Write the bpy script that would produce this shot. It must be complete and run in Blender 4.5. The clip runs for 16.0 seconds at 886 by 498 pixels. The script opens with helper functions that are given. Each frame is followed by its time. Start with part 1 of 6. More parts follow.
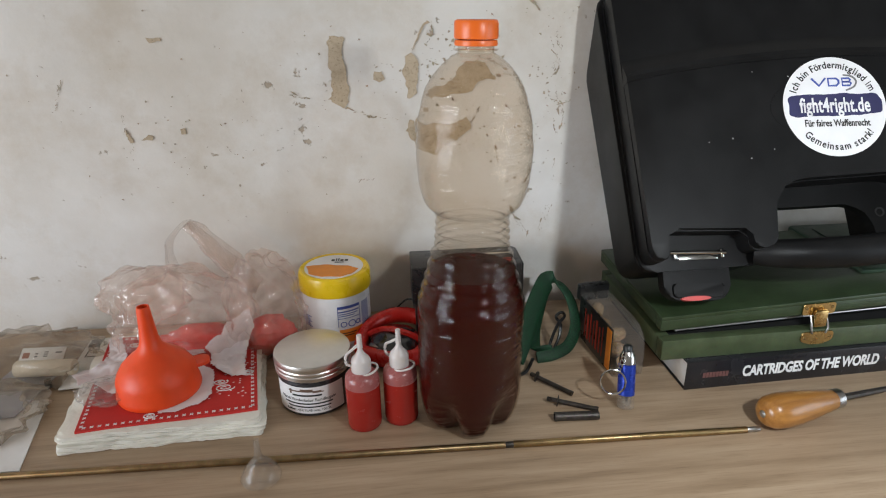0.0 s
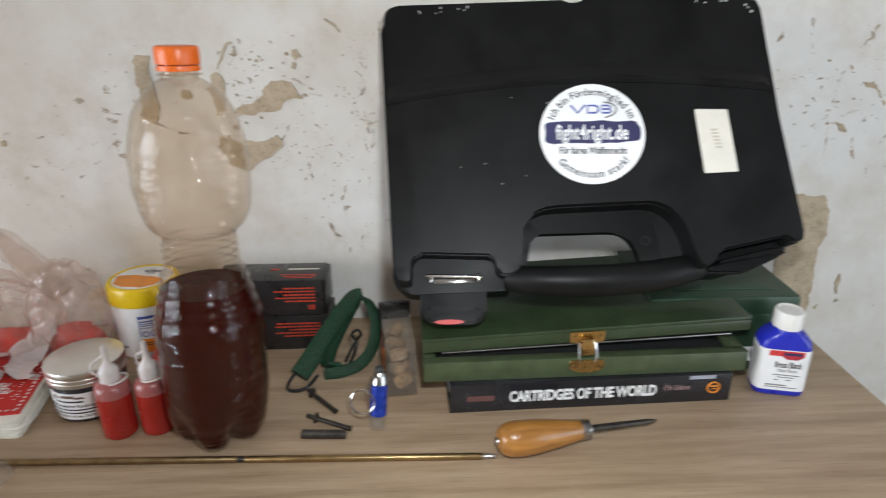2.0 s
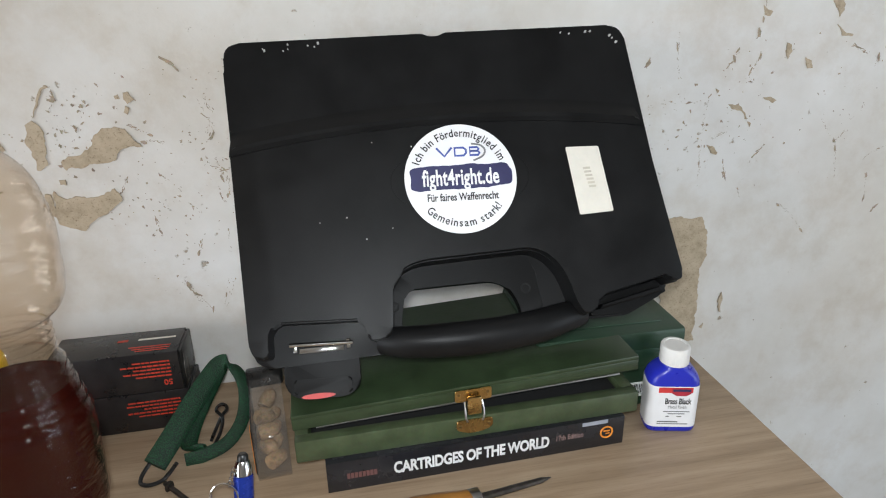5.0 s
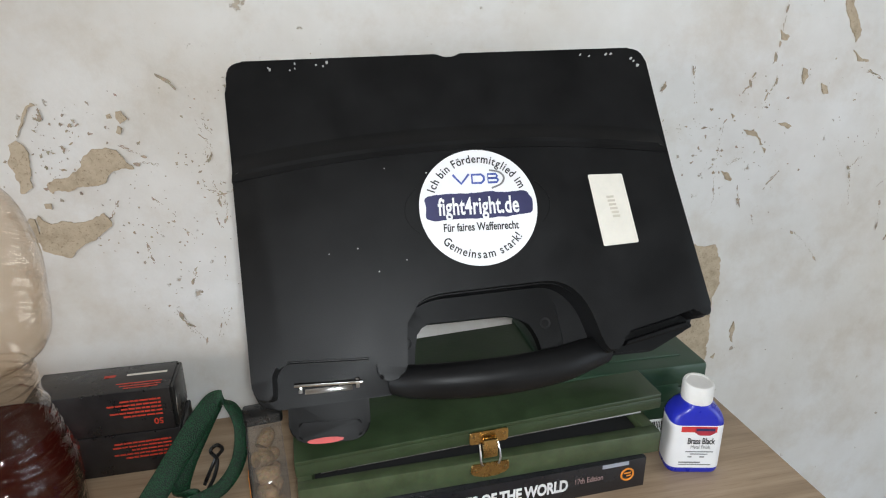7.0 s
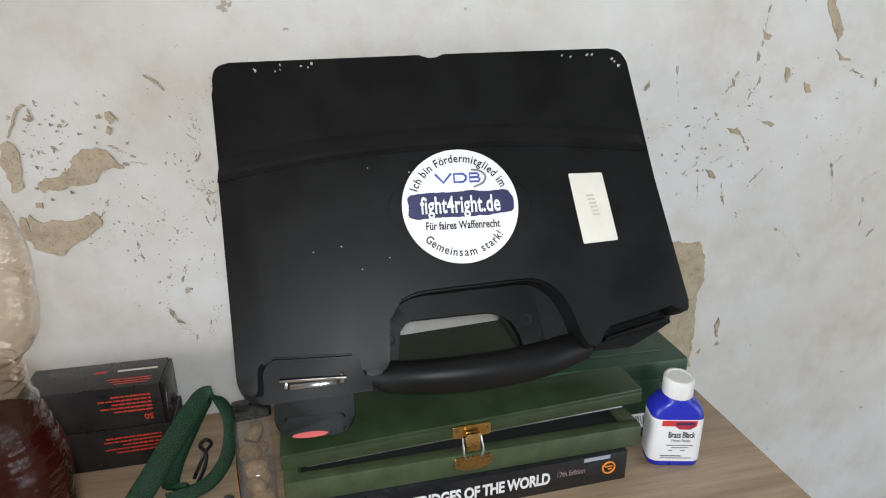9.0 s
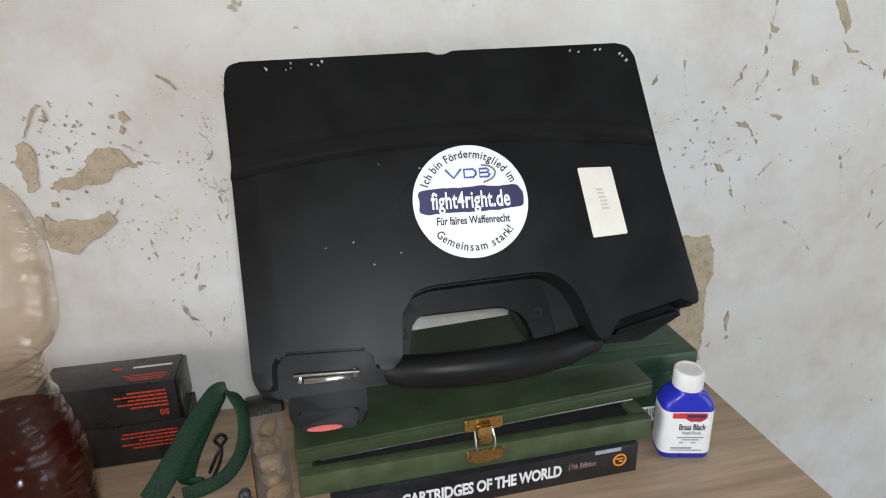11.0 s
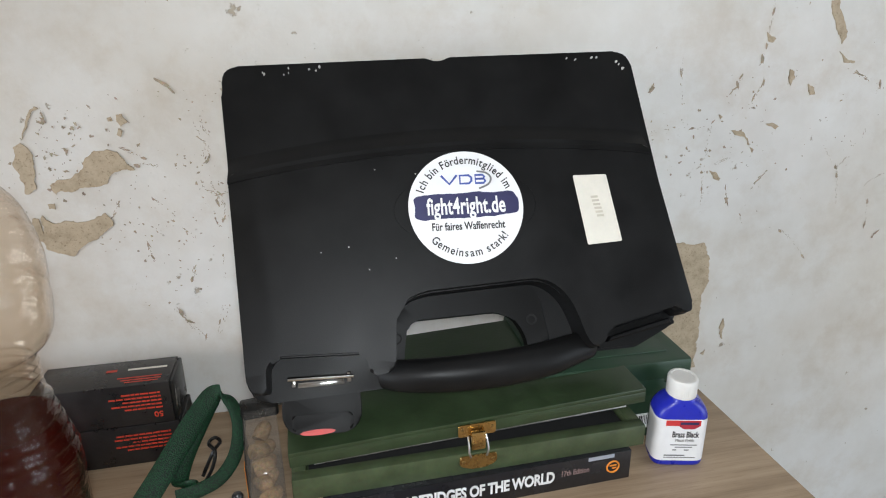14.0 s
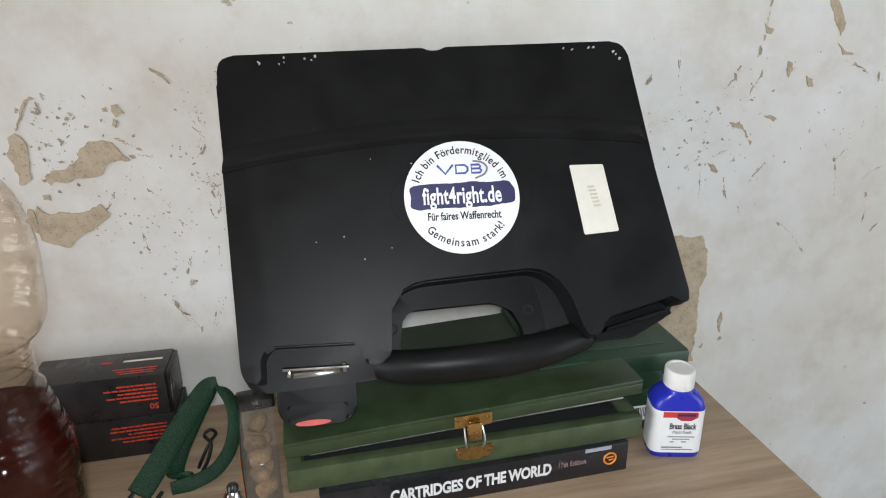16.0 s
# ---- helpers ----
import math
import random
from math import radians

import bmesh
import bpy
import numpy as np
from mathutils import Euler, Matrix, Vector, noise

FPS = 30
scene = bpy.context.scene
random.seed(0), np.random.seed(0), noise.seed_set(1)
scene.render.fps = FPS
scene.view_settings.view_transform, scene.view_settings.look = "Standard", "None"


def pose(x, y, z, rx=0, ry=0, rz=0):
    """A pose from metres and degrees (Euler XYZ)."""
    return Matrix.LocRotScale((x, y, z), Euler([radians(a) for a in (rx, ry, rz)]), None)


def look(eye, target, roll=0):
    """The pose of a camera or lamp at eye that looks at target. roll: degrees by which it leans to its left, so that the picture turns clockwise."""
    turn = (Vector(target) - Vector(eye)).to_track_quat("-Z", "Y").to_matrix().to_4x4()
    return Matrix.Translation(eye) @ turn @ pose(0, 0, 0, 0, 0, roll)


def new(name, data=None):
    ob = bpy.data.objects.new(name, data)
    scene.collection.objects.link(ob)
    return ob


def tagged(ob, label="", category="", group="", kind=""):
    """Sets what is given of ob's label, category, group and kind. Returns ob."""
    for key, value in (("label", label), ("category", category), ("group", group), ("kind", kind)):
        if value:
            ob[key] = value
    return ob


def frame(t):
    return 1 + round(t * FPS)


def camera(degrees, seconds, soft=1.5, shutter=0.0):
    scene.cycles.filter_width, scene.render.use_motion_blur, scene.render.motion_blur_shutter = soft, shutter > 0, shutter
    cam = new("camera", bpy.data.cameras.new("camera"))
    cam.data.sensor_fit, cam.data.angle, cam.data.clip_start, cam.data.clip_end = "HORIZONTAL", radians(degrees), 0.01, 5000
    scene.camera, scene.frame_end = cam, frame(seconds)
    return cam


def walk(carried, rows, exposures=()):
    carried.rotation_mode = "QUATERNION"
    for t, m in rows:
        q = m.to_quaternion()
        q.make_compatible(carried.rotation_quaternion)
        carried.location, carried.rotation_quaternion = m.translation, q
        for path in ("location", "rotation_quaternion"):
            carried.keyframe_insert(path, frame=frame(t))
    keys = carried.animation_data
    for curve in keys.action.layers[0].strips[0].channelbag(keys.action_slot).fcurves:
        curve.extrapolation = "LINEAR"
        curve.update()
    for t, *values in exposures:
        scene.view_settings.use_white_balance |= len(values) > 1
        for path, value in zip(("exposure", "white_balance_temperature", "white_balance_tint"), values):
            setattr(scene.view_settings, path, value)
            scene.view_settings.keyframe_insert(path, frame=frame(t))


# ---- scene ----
cam = camera(69.7, 16.0, soft=1.1, shutter=0.6)
PATH = [
    (0, (0.198, 0.268, 0.374), (0.375, 2.106, -0.395), -1.0),
    (0.5, (0.232, 0.269, 0.379), (0.332, 2.111, -0.394), -1.3),
    (1, (0.31, 0.261, 0.387), (0.284, 2.105, -0.388), -0.2),
    (1.5, (0.386, 0.25, 0.382), (0.403, 2.111, -0.352), -1.0),
    (2, (0.461, 0.246, 0.384), (0.521, 2.101, -0.36), -0.6),
    (2.5, (0.51, 0.244, 0.388), (0.636, 2.106, -0.332), -1.3),
    (3, (0.511, 0.26, 0.391), (0.745, 2.115, -0.318), -1.2),
    (3.5, (0.51, 0.286, 0.398), (0.805, 2.116, -0.354), -1.1),
    (4, (0.51, 0.295, 0.407), (0.84, 2.124, -0.333), -1.4),
    (6.3, (0.491, 0.338, 0.402), (0.862, 2.168, -0.314), -0.7),
    (6.5, (0.489, 0.343, 0.402), (0.887, 2.173, -0.3), -0.4),
    (7, (0.485, 0.349, 0.406), (0.885, 2.186, -0.276), -0.4),
    (7.5, (0.488, 0.348, 0.409), (0.89, 2.184, -0.276), -0.4),
    (8, (0.493, 0.338, 0.412), (0.876, 2.183, -0.26), -0.9),
    (8.5, (0.497, 0.338, 0.411), (0.897, 2.172, -0.278), -0.4),
    (11, (0.492, 0.333, 0.41), (0.872, 2.168, -0.289), -1.2),
    (11.5, (0.491, 0.336, 0.413), (0.862, 2.173, -0.284), -1.2),
    (12, (0.491, 0.336, 0.413), (0.866, 2.174, -0.281), -1.2),
    (12.5, (0.492, 0.335, 0.413), (0.863, 2.175, -0.278), -1.2),
    (13, (0.491, 0.331, 0.406), (0.864, 2.177, -0.268), -1.3),
    (13.5, (0.494, 0.33, 0.41), (0.86, 2.171, -0.282), -1.3),
    (14, (0.495, 0.331, 0.412), (0.879, 2.17, -0.276), -0.6),
    (14.5, (0.498, 0.331, 0.409), (0.885, 2.17, -0.275), -0.7),
    (15, (0.498, 0.328, 0.406), (0.883, 2.169, -0.276), -0.4),
    (15.5, (0.498, 0.33, 0.405), (0.875, 2.166, -0.294), -0.6),
    (16, (0.498, 0.33, 0.404), (0.882, 2.167, -0.286), -0.6),
]
walk(cam, [(t, look(eye, target, roll)) for t, eye, target, roll in PATH], [(0, -0.06), (1.0, -0.05), (2.0, 0.06), (3.0, 0.06), (4.0, 0.06), (16, 0.06)])

# ---- light ----
world = bpy.data.worlds.new("world")
scene.world = world
world.use_nodes = True
world.node_tree.nodes["Background"].inputs[0].default_value = (0.55, 0.62, 0.72, 1)
world.node_tree.nodes["Background"].inputs[1].default_value = 0.3


def lamp(name, kind, m, energy, color, **extra):
    data = bpy.data.lights.new(name, kind)
    data.energy, data.color = energy, color
    if kind == "AREA":
        data.shape, data.size, data.size_y = "RECTANGLE", extra["size"], extra["size_y"]
    else:
        data.shadow_soft_size = extra["radius"]
    if kind == "SPOT":
        data.spot_size, data.spot_blend = radians(extra["cone"]), 1.0
    ob = new(name, data)
    ob.matrix_world = m
    return ob


# the cool lamp held beside the camera, weak daylight from two unseen windows (the west one added as fill), one warm
# bulb to the left
lamp("camera_lamp", "SPOT", look((0.497, 0.312, 0.428), (0.74, 0.80, 0.06)), 9.8, (0.90, 0.96, 1.0), radius=0.018, cone=150)
lamp("left_fill_daylight", "AREA", look((-1.66, -0.10, 0.30), (0.9, 0.75, 0.1)), 36, (0.80, 0.90, 1.0), size=1.15, size_y=0.9)
lamp("side_window_daylight", "AREA", look((1.86, 0.0, 0.22), (0.95, 0.95, -0.05)), 8.5, (0.80, 0.90, 1.0), size=0.95, size_y=0.85)
lamp("room_bulb", "POINT", pose(-1.05, -0.32, 0.72), 9.5, (1.0, 0.66, 0.42), radius=0.03)


# ---- materials ----
def material(name):
    m = bpy.data.materials.new(name)
    m.use_nodes = True
    nt = m.node_tree
    return m, nt, nt.nodes["Principled BSDF"]


def node(nt, kind, **props):
    n = nt.nodes.new(kind)
    for k, v in props.items():
        if k in ("op", "blend", "dims"):
            if k == "op":
                n.operation = v
            elif k == "blend":
                n.blend_type = v
                n.data_type = "RGBA"
            else:
                n.noise_dimensions = v
        else:
            n.inputs[k].default_value = v
    return n


def noise_node(nt, scale, detail=4.0, rough=0.6, stretch=(1, 1, 1), coords="Object"):
    tc = nt.nodes.new("ShaderNodeTexCoord")
    mp = nt.nodes.new("ShaderNodeMapping")
    mp.inputs["Scale"].default_value = stretch
    nt.links.new(tc.outputs[coords], mp.inputs[0])
    n = nt.nodes.new("ShaderNodeTexNoise")
    n.inputs["Scale"].default_value, n.inputs["Detail"].default_value, n.inputs["Roughness"].default_value = scale, detail, rough
    nt.links.new(mp.outputs[0], n.inputs[0])
    return n


def ramp(nt, src, stops):
    r = nt.nodes.new("ShaderNodeValToRGB")
    e = r.color_ramp.elements
    while len(e) < len(stops):
        e.new(0.5)
    for el, (p, c) in zip(e, stops):
        el.position = p
        el.color = (*c, 1) if len(c) == 3 else c
    nt.links.new(src, r.inputs[0])
    return r


def mix(nt, fac, a, b, blend="MIX"):
    n = nt.nodes.new("ShaderNodeMix")
    n.data_type, n.blend_type = "RGBA", blend
    for sock, v in ((0, fac), (6, a), (7, b)):
        if hasattr(v, "is_linked"):
            nt.links.new(v, n.inputs[sock])
        else:
            n.inputs[sock].default_value = v if sock == 0 else (*v, 1)
    return n.outputs[2]


def bump(nt, bsdf, height, strength, distance):
    b = nt.nodes.new("ShaderNodeBump")
    b.inputs["Strength"].default_value, b.inputs["Distance"].default_value = strength, distance
    nt.links.new(height, b.inputs["Height"])
    nt.links.new(b.outputs[0], bsdf.inputs["Normal"])
    return b


def simple(name, color, rough=0.5, metal=0.0, vary=0.12, scale=60.0, relief=0.0, fine=400.0, **more):
    """A surface of one colour with wear at two scales and fine relief."""
    m, nt, b = material(name)
    big, small = noise_node(nt, scale), noise_node(nt, fine, 2.0)
    lo = tuple(max(0.0, c * (1 - vary)) for c in color)
    hi = tuple(min(1.0, c * (1 + vary)) for c in color)
    c1 = ramp(nt, big.outputs[0], [(0.3, lo), (0.7, hi)])
    c2 = mix(nt, vary * 0.7, c1.outputs[0], small.outputs[1], "OVERLAY")
    nt.links.new(c2, b.inputs["Base Color"])
    rr = ramp(nt, big.outputs[0], [(0.25, (max(0.02, rough - 0.08),) * 3), (0.75, (min(1, rough + 0.08),) * 3)])
    nt.links.new(rr.outputs[0], b.inputs["Roughness"])
    b.inputs["Metallic"].default_value = metal
    for k, v in more.items():
        b.inputs[k].default_value = v
    if relief:
        bump(nt, b, small.outputs[0], 0.5, relief)
    return m


def film(name, tint, rough=0.08, ior=1.4, cloud=0.0, cloud_color=(0.8, 0.7, 0.65), wave=0.0, wave_scale=30.0, stretch=(1, 1, 1)):
    """Thin clear plastic: see-through with a gloss that follows Fresnel, and some milkiness."""
    m, nt, b = material(name)
    out = nt.nodes["Material Output"]
    nt.nodes.remove(b)
    tr = nt.nodes.new("ShaderNodeBsdfTransparent")
    tr.inputs[0].default_value = (*tint, 1)
    df = nt.nodes.new("ShaderNodeBsdfDiffuse")
    df.inputs[0].default_value = (*cloud_color, 1)
    gl = nt.nodes.new("ShaderNodeBsdfGlossy")
    gl.inputs["Roughness"].default_value = rough
    fr = nt.nodes.new("ShaderNodeLayerWeight")
    fr.inputs[0].default_value = 0.5
    pw = node(nt, "ShaderNodeMath", op="POWER")
    pw.inputs[1].default_value = 3.2
    nt.links.new(fr.outputs["Facing"], pw.inputs[0])
    gain = node(nt, "ShaderNodeMath", op="MULTIPLY_ADD")
    gain.inputs[1].default_value, gain.inputs[2].default_value = (ior - 1) * 1.2, ((ior - 1) / (ior + 1)) ** 2 * 0.45
    nt.links.new(pw.outputs[0], gain.inputs[0])
    n = noise_node(nt, wave_scale, 3.0, 0.6, stretch)
    m1 = nt.nodes.new("ShaderNodeMixShader")
    cl = ramp(nt, n.outputs[0], [(0.3, (cloud * 0.6,) * 3), (0.7, (min(1.0, cloud * 1.4),) * 3)])
    nt.links.new(cl.outputs[0], m1.inputs[0])
    nt.links.new(tr.outputs[0], m1.inputs[1])
    nt.links.new(df.outputs[0], m1.inputs[2])
    m2 = nt.nodes.new("ShaderNodeMixShader")
    nt.links.new(gain.outputs[0], m2.inputs[0])
    nt.links.new(m1.outputs[0], m2.inputs[1])
    nt.links.new(gl.outputs[0], m2.inputs[2])
    nt.links.new(m2.outputs[0], out.inputs[0])
    if wave:
        bp = nt.nodes.new("ShaderNodeBump")
        bp.inputs["Strength"].default_value, bp.inputs["Distance"].default_value = 1.0, wave
        nt.links.new(n.outputs[0], bp.inputs["Height"])
        for s in (gl.inputs["Normal"], fr.inputs["Normal"]):
            nt.links.new(bp.outputs[0], s)
    return m


def wall_paint():
    """Old limewash: chalky white with flaked specks that show tan plaster, and faint yellowing."""
    m, nt, b = material("old_white_limewash")
    big = noise_node(nt, 3.2, 5)
    mid = noise_node(nt, 16, 6, 0.65)
    fine = noise_node(nt, 120, 4)
    spk = noise_node(nt, 62, 5, 0.62)
    zone = noise_node(nt, 6.5, 3)
    white = ramp(nt, mid.outputs[0], [(0.3, (0.66, 0.63, 0.585)), (0.7, (0.79, 0.775, 0.745))])
    warm = mix(nt, 0.55, white.outputs[0], ramp(nt, big.outputs[0], [(0.33, (0.60, 0.535, 0.445)), (0.62, (0.80, 0.785, 0.765))]).outputs[0])
    stain = noise_node(nt, 8.5, 9, 0.7)
    warm = mix(nt, 0.42, warm, ramp(nt, stain.outputs[0], [(0.36, (0.78, 0.70, 0.60)), (0.52, (1, 1, 1))]).outputs[0], "MULTIPLY")
    mul = node(nt, "ShaderNodeMath", op="MULTIPLY")
    nt.links.new(spk.outputs[0], mul.inputs[0])
    zr = ramp(nt, zone.outputs[0], [(0.35, (0.80,) * 3), (0.7, (1.06,) * 3)])
    nt.links.new(zr.outputs[0], mul.inputs[1])
    mask = ramp(nt, mul.outputs[0], [(0.645, (0, 0, 0)), (0.68, (0.8, 0.8, 0.8))])
    tan = ramp(nt, fine.outputs[0], [(0.3, (0.27, 0.21, 0.145)), (0.7, (0.46, 0.38, 0.28))])
    nt.links.new(mix(nt, mask.outputs[0], warm, tan.outputs[0]), b.inputs["Base Color"])
    b.inputs["Roughness"].default_value = 0.93
    b.inputs["Specular IOR Level"].default_value = 0.2
    h = node(nt, "ShaderNodeMath", op="SUBTRACT")
    nt.links.new(mid.outputs[0], h.inputs[0])
    nt.links.new(mask.outputs[0], h.inputs[1])
    bump(nt, b, h.outputs[0], 0.55, 0.0022)
    return m


def bare_plaster():
    m, nt, b = material("bare_tan_plaster")
    a, c = noise_node(nt, 70, 6, 0.7), noise_node(nt, 420, 3)
    col = ramp(nt, a.outputs[0], [(0.25, (0.34, 0.265, 0.175)), (0.5, (0.49, 0.395, 0.28)), (0.75, (0.57, 0.47, 0.345))])
    spots = ramp(nt, c.outputs[0], [(0.30, (0.30, 0.24, 0.17)), (0.42, (1, 1, 1))])
    nt.links.new(mix(nt, 0.6, col.outputs[0], spots.outputs[0], "MULTIPLY"), b.inputs["Base Color"])
    b.inputs["Roughness"].default_value = 0.95
    bump(nt, b, a.outputs[0], 0.7, 0.0015)
    return m


def table_wood():
    """Light oak laminate, grain along x."""
    m, nt, b = material("light_oak_laminate")
    g1 = noise_node(nt, 5.0, 6, 0.62, (1.0, 14, 14))
    g2 = noise_node(nt, 24.0, 5, 0.65, (1.0, 22, 22))
    pl = noise_node(nt, 2.2, 3, 0.5, (0.6, 3.2, 1))
    base = ramp(nt, g1.outputs[0], [(0.28, (0.29, 0.20, 0.123)), (0.5, (0.43, 0.31, 0.203)), (0.72, (0.53, 0.40, 0.275))])
    tone = ramp(nt, pl.outputs[0], [(0.35, (0.80, 0.77, 0.74)), (0.65, (1.0, 1.0, 1.0))])
    c = mix(nt, 0.8, base.outputs[0], tone.outputs[0], "MULTIPLY")
    pore = ramp(nt, g2.outputs[0], [(0.36, (0.62, 0.56, 0.50)), (0.47, (1, 1, 1))])
    nt.links.new(mix(nt, 0.35, c, pore.outputs[0], "MULTIPLY"), b.inputs["Base Color"])
    rr = ramp(nt, g1.outputs[0], [(0.3, (0.42,) * 3), (0.7, (0.56,) * 3)])
    nt.links.new(rr.outputs[0], b.inputs["Roughness"])
    bump(nt, b, g2.outputs[0], 0.25, 0.0004)
    return m


def scuffed_plastic(name, color, rough, scuff=0.5):
    """Moulded black plastic with grain, pale scuffs and dust."""
    m, nt, b = material(name)
    n1, n2, n3 = noise_node(nt, 22, 5), noise_node(nt, 900, 2), noise_node(nt, 95, 6, 0.7)
    c = ramp(nt, n1.outputs[0], [(0.3, color), (0.75, tuple(v * 1.5 + 0.003 for v in color))])
    sc = ramp(nt, n3.outputs[0], [(0.735, (0, 0, 0)), (0.76, (scuff,) * 3)])
    nt.links.new(mix(nt, sc.outputs[0], c.outputs[0], (0.30, 0.29, 0.28)), b.inputs["Base Color"])
    rr = ramp(nt, n1.outputs[0], [(0.3, (rough - 0.05,) * 3), (0.7, (rough + 0.07,) * 3)])
    nt.links.new(rr.outputs[0], b.inputs["Roughness"])
    b.inputs["Specular IOR Level"].default_value = 0.18
    bump(nt, b, n2.outputs[0], 0.35, 0.00025)
    return m


WALL, BARE, OAK = wall_paint(), bare_plaster(), table_wood()
CRACK = simple("crack_brown", (0.37, 0.30, 0.22), 0.95, vary=0.4, scale=120)
FLOOR = simple("grey_concrete", (0.30, 0.29, 0.27), 0.9, vary=0.2, scale=8, relief=0.001, fine=80)
CEIL = simple("grey_ceiling", (0.42, 0.40, 0.37), 0.95, vary=0.05, scale=4)
CASE = scuffed_plastic("black_case_plastic", (0.0052, 0.0052, 0.0054), 0.44)
# darker case black: recess shade put into the colour; latch and groove share it
CASE_DARK = scuffed_plastic("black_latch_and_recess_shade", (0.0028, 0.0028, 0.0029), 0.50, 0.2)
CHROME = simple("chrome", (0.62, 0.62, 0.61), 0.12, 1.0, vary=0.05)
STEEL = simple("dull_steel", (0.42, 0.41, 0.40), 0.33, 1.0, vary=0.15)
DARK_STEEL = simple("dark_oxidised_steel", (0.060, 0.052, 0.046), 0.45, 0.7, vary=0.4, scale=150)
BRASS = simple("aged_brass", (0.60, 0.41, 0.17), 0.27, 1.0, vary=0.12, scale=90)
BRASS_OLD = simple("brown_old_brass", (0.27, 0.185, 0.095), 0.42, 1.0, vary=0.25, scale=60)
BRASS_DARK = simple("tarnished_brass", (0.36, 0.25, 0.12), 0.38, 1.0, vary=0.22, scale=50)
GREEN_WOOD = simple("green_painted_wood", (0.028, 0.046, 0.020), 0.40, vary=0.22, scale=45, relief=0.0003, fine=260)
GREEN_EDGE = simple("green_painted_edge", (0.056, 0.076, 0.036), 0.45, vary=0.25, scale=60, relief=0.0003, fine=260)
GREEN_PLASTIC = simple("green_ribbed_plastic", (0.018, 0.046, 0.024), 0.42, vary=0.15, scale=50, relief=0.0002)
FELT = simple("black_lining", (0.008, 0.008, 0.008), 0.8)
WHITE_PAPER = simple("white_paper", (0.80, 0.80, 0.79), 0.7, vary=0.03, scale=90)
CREAM_PAPER = simple("cream_paper", (0.74, 0.68, 0.56), 0.8, vary=0.06, scale=70)
LABEL_PAPER = simple("white_label", (0.82, 0.82, 0.83), 0.42, vary=0.03, scale=60)
IVORY_LABEL = simple("ivory_label", (0.72, 0.68, 0.60), 0.6, vary=0.06, scale=50)
NAVY = simple("navy_print", (0.030, 0.030, 0.095), 0.5, vary=0.15)
BLUE_PRINT = simple("blue_print", (0.06, 0.10, 0.36), 0.5, vary=0.1)
GREY_PRINT = simple("grey_print", (0.20, 0.20, 0.20), 0.5)
BLACK_PRINT = simple("black_print", (0.018, 0.018, 0.02), 0.5)
RED_PRINT = simple("red_print", (0.50, 0.045, 0.022), 0.5)
BOX_BLACK = simple("black_gloss_card", (0.018, 0.016, 0.016), 0.30, vary=0.3, relief=0.0002)
BOOK_BLACK = simple("black_gloss_cover", (0.016, 0.016, 0.019), 0.24, vary=0.25, scale=30)
WHITE_PRINT = simple("white_print", (0.80, 0.80, 0.80), 0.4)
ORANGE_CAP = simple("orange_cap_plastic", (0.86, 0.155, 0.015), 0.33, vary=0.06)
ORANGE_FUNNEL = simple("orange_funnel_plastic", (0.84, 0.072, 0.008), 0.46, vary=0.05, **{"Subsurface Weight": 0.15, "Subsurface Radius": (0.02, 0.004, 0.002)})
ORANGE_PRINT = simple("orange_print", (0.80, 0.27, 0.03), 0.45)
YELLOW = simple("yellow_lid_plastic", (0.82, 0.56, 0.012), 0.3, vary=0.05)
JAR_WHITE = simple("white_jar_plastic", (0.78, 0.78, 0.79), 0.3, vary=0.03)
TEA = simple("dark_red_brown_liquid", (0.034, 0.0045, 0.0032), 0.10, vary=0.1, **{"Specular IOR Level": 0.03})
PET = film("pet_plastic", (0.935, 0.875, 0.80), 0.06, 1.68, 0.003, (0.60, 0.46, 0.34), 0.0034, 28, (1, 1, 3.6))
CLEAR = film("clear_plastic", (0.95, 0.94, 0.92), 0.08, 1.4, 0.10, (0.62, 0.58, 0.54), 0.0007, 60)
BAG = film("thin_bag_film", (0.98, 0.95, 0.93), 0.10, 1.7, 0.17, (0.90, 0.74, 0.66), 0.0022, 70)
BAG_THIN = film("thinnest_bag_film", (0.985, 0.97, 0.96), 0.09, 1.5, 0.05, (0.88, 0.76, 0.70), 0.0015, 50)
BAG_BROWN = film("brownish_bag_film", (0.88, 0.85, 0.81), 0.12, 1.5, 0.20, (0.52, 0.44, 0.35), 0.0015, 45)
BAG_CLEAR = film("clear_bag_film", (0.93, 0.92, 0.91), 0.14, 1.45, 0.12, (0.60, 0.57, 0.53), 0.001, 45)
FROST = simple("frosted_white_plastic", (0.64, 0.59, 0.57), 0.35, vary=0.04, **{"Subsurface Weight": 0.3, "Subsurface Radius": (0.01, 0.008, 0.006)})
PINK = simple("pink_liquid_in_frosted_plastic", (0.32, 0.020, 0.014), 0.22, vary=0.04, scale=80, **{"Subsurface Weight": 0.35, "Subsurface Radius": (0.02, 0.003, 0.002)})
PINK_PALE = simple("empty_frosted_plastic", (0.34, 0.11, 0.105), 0.26, vary=0.03, **{"Subsurface Weight": 0.3, "Subsurface Radius": (0.02, 0.006, 0.005)})
ALU = simple("brushed_aluminium", (0.72, 0.70, 0.67), 0.36, 1.0, vary=0.06, relief=0.0001)
TIN_DARK = simple("dark_tin_body", (0.035, 0.035, 0.038), 0.3, 0.3)
RED_PLASTIC = simple("red_plastic", (0.60, 0.020, 0.014), 0.28, vary=0.1)
BLACK_PLASTIC = simple("black_plastic", (0.012, 0.012, 0.012), 0.3, vary=0.2)
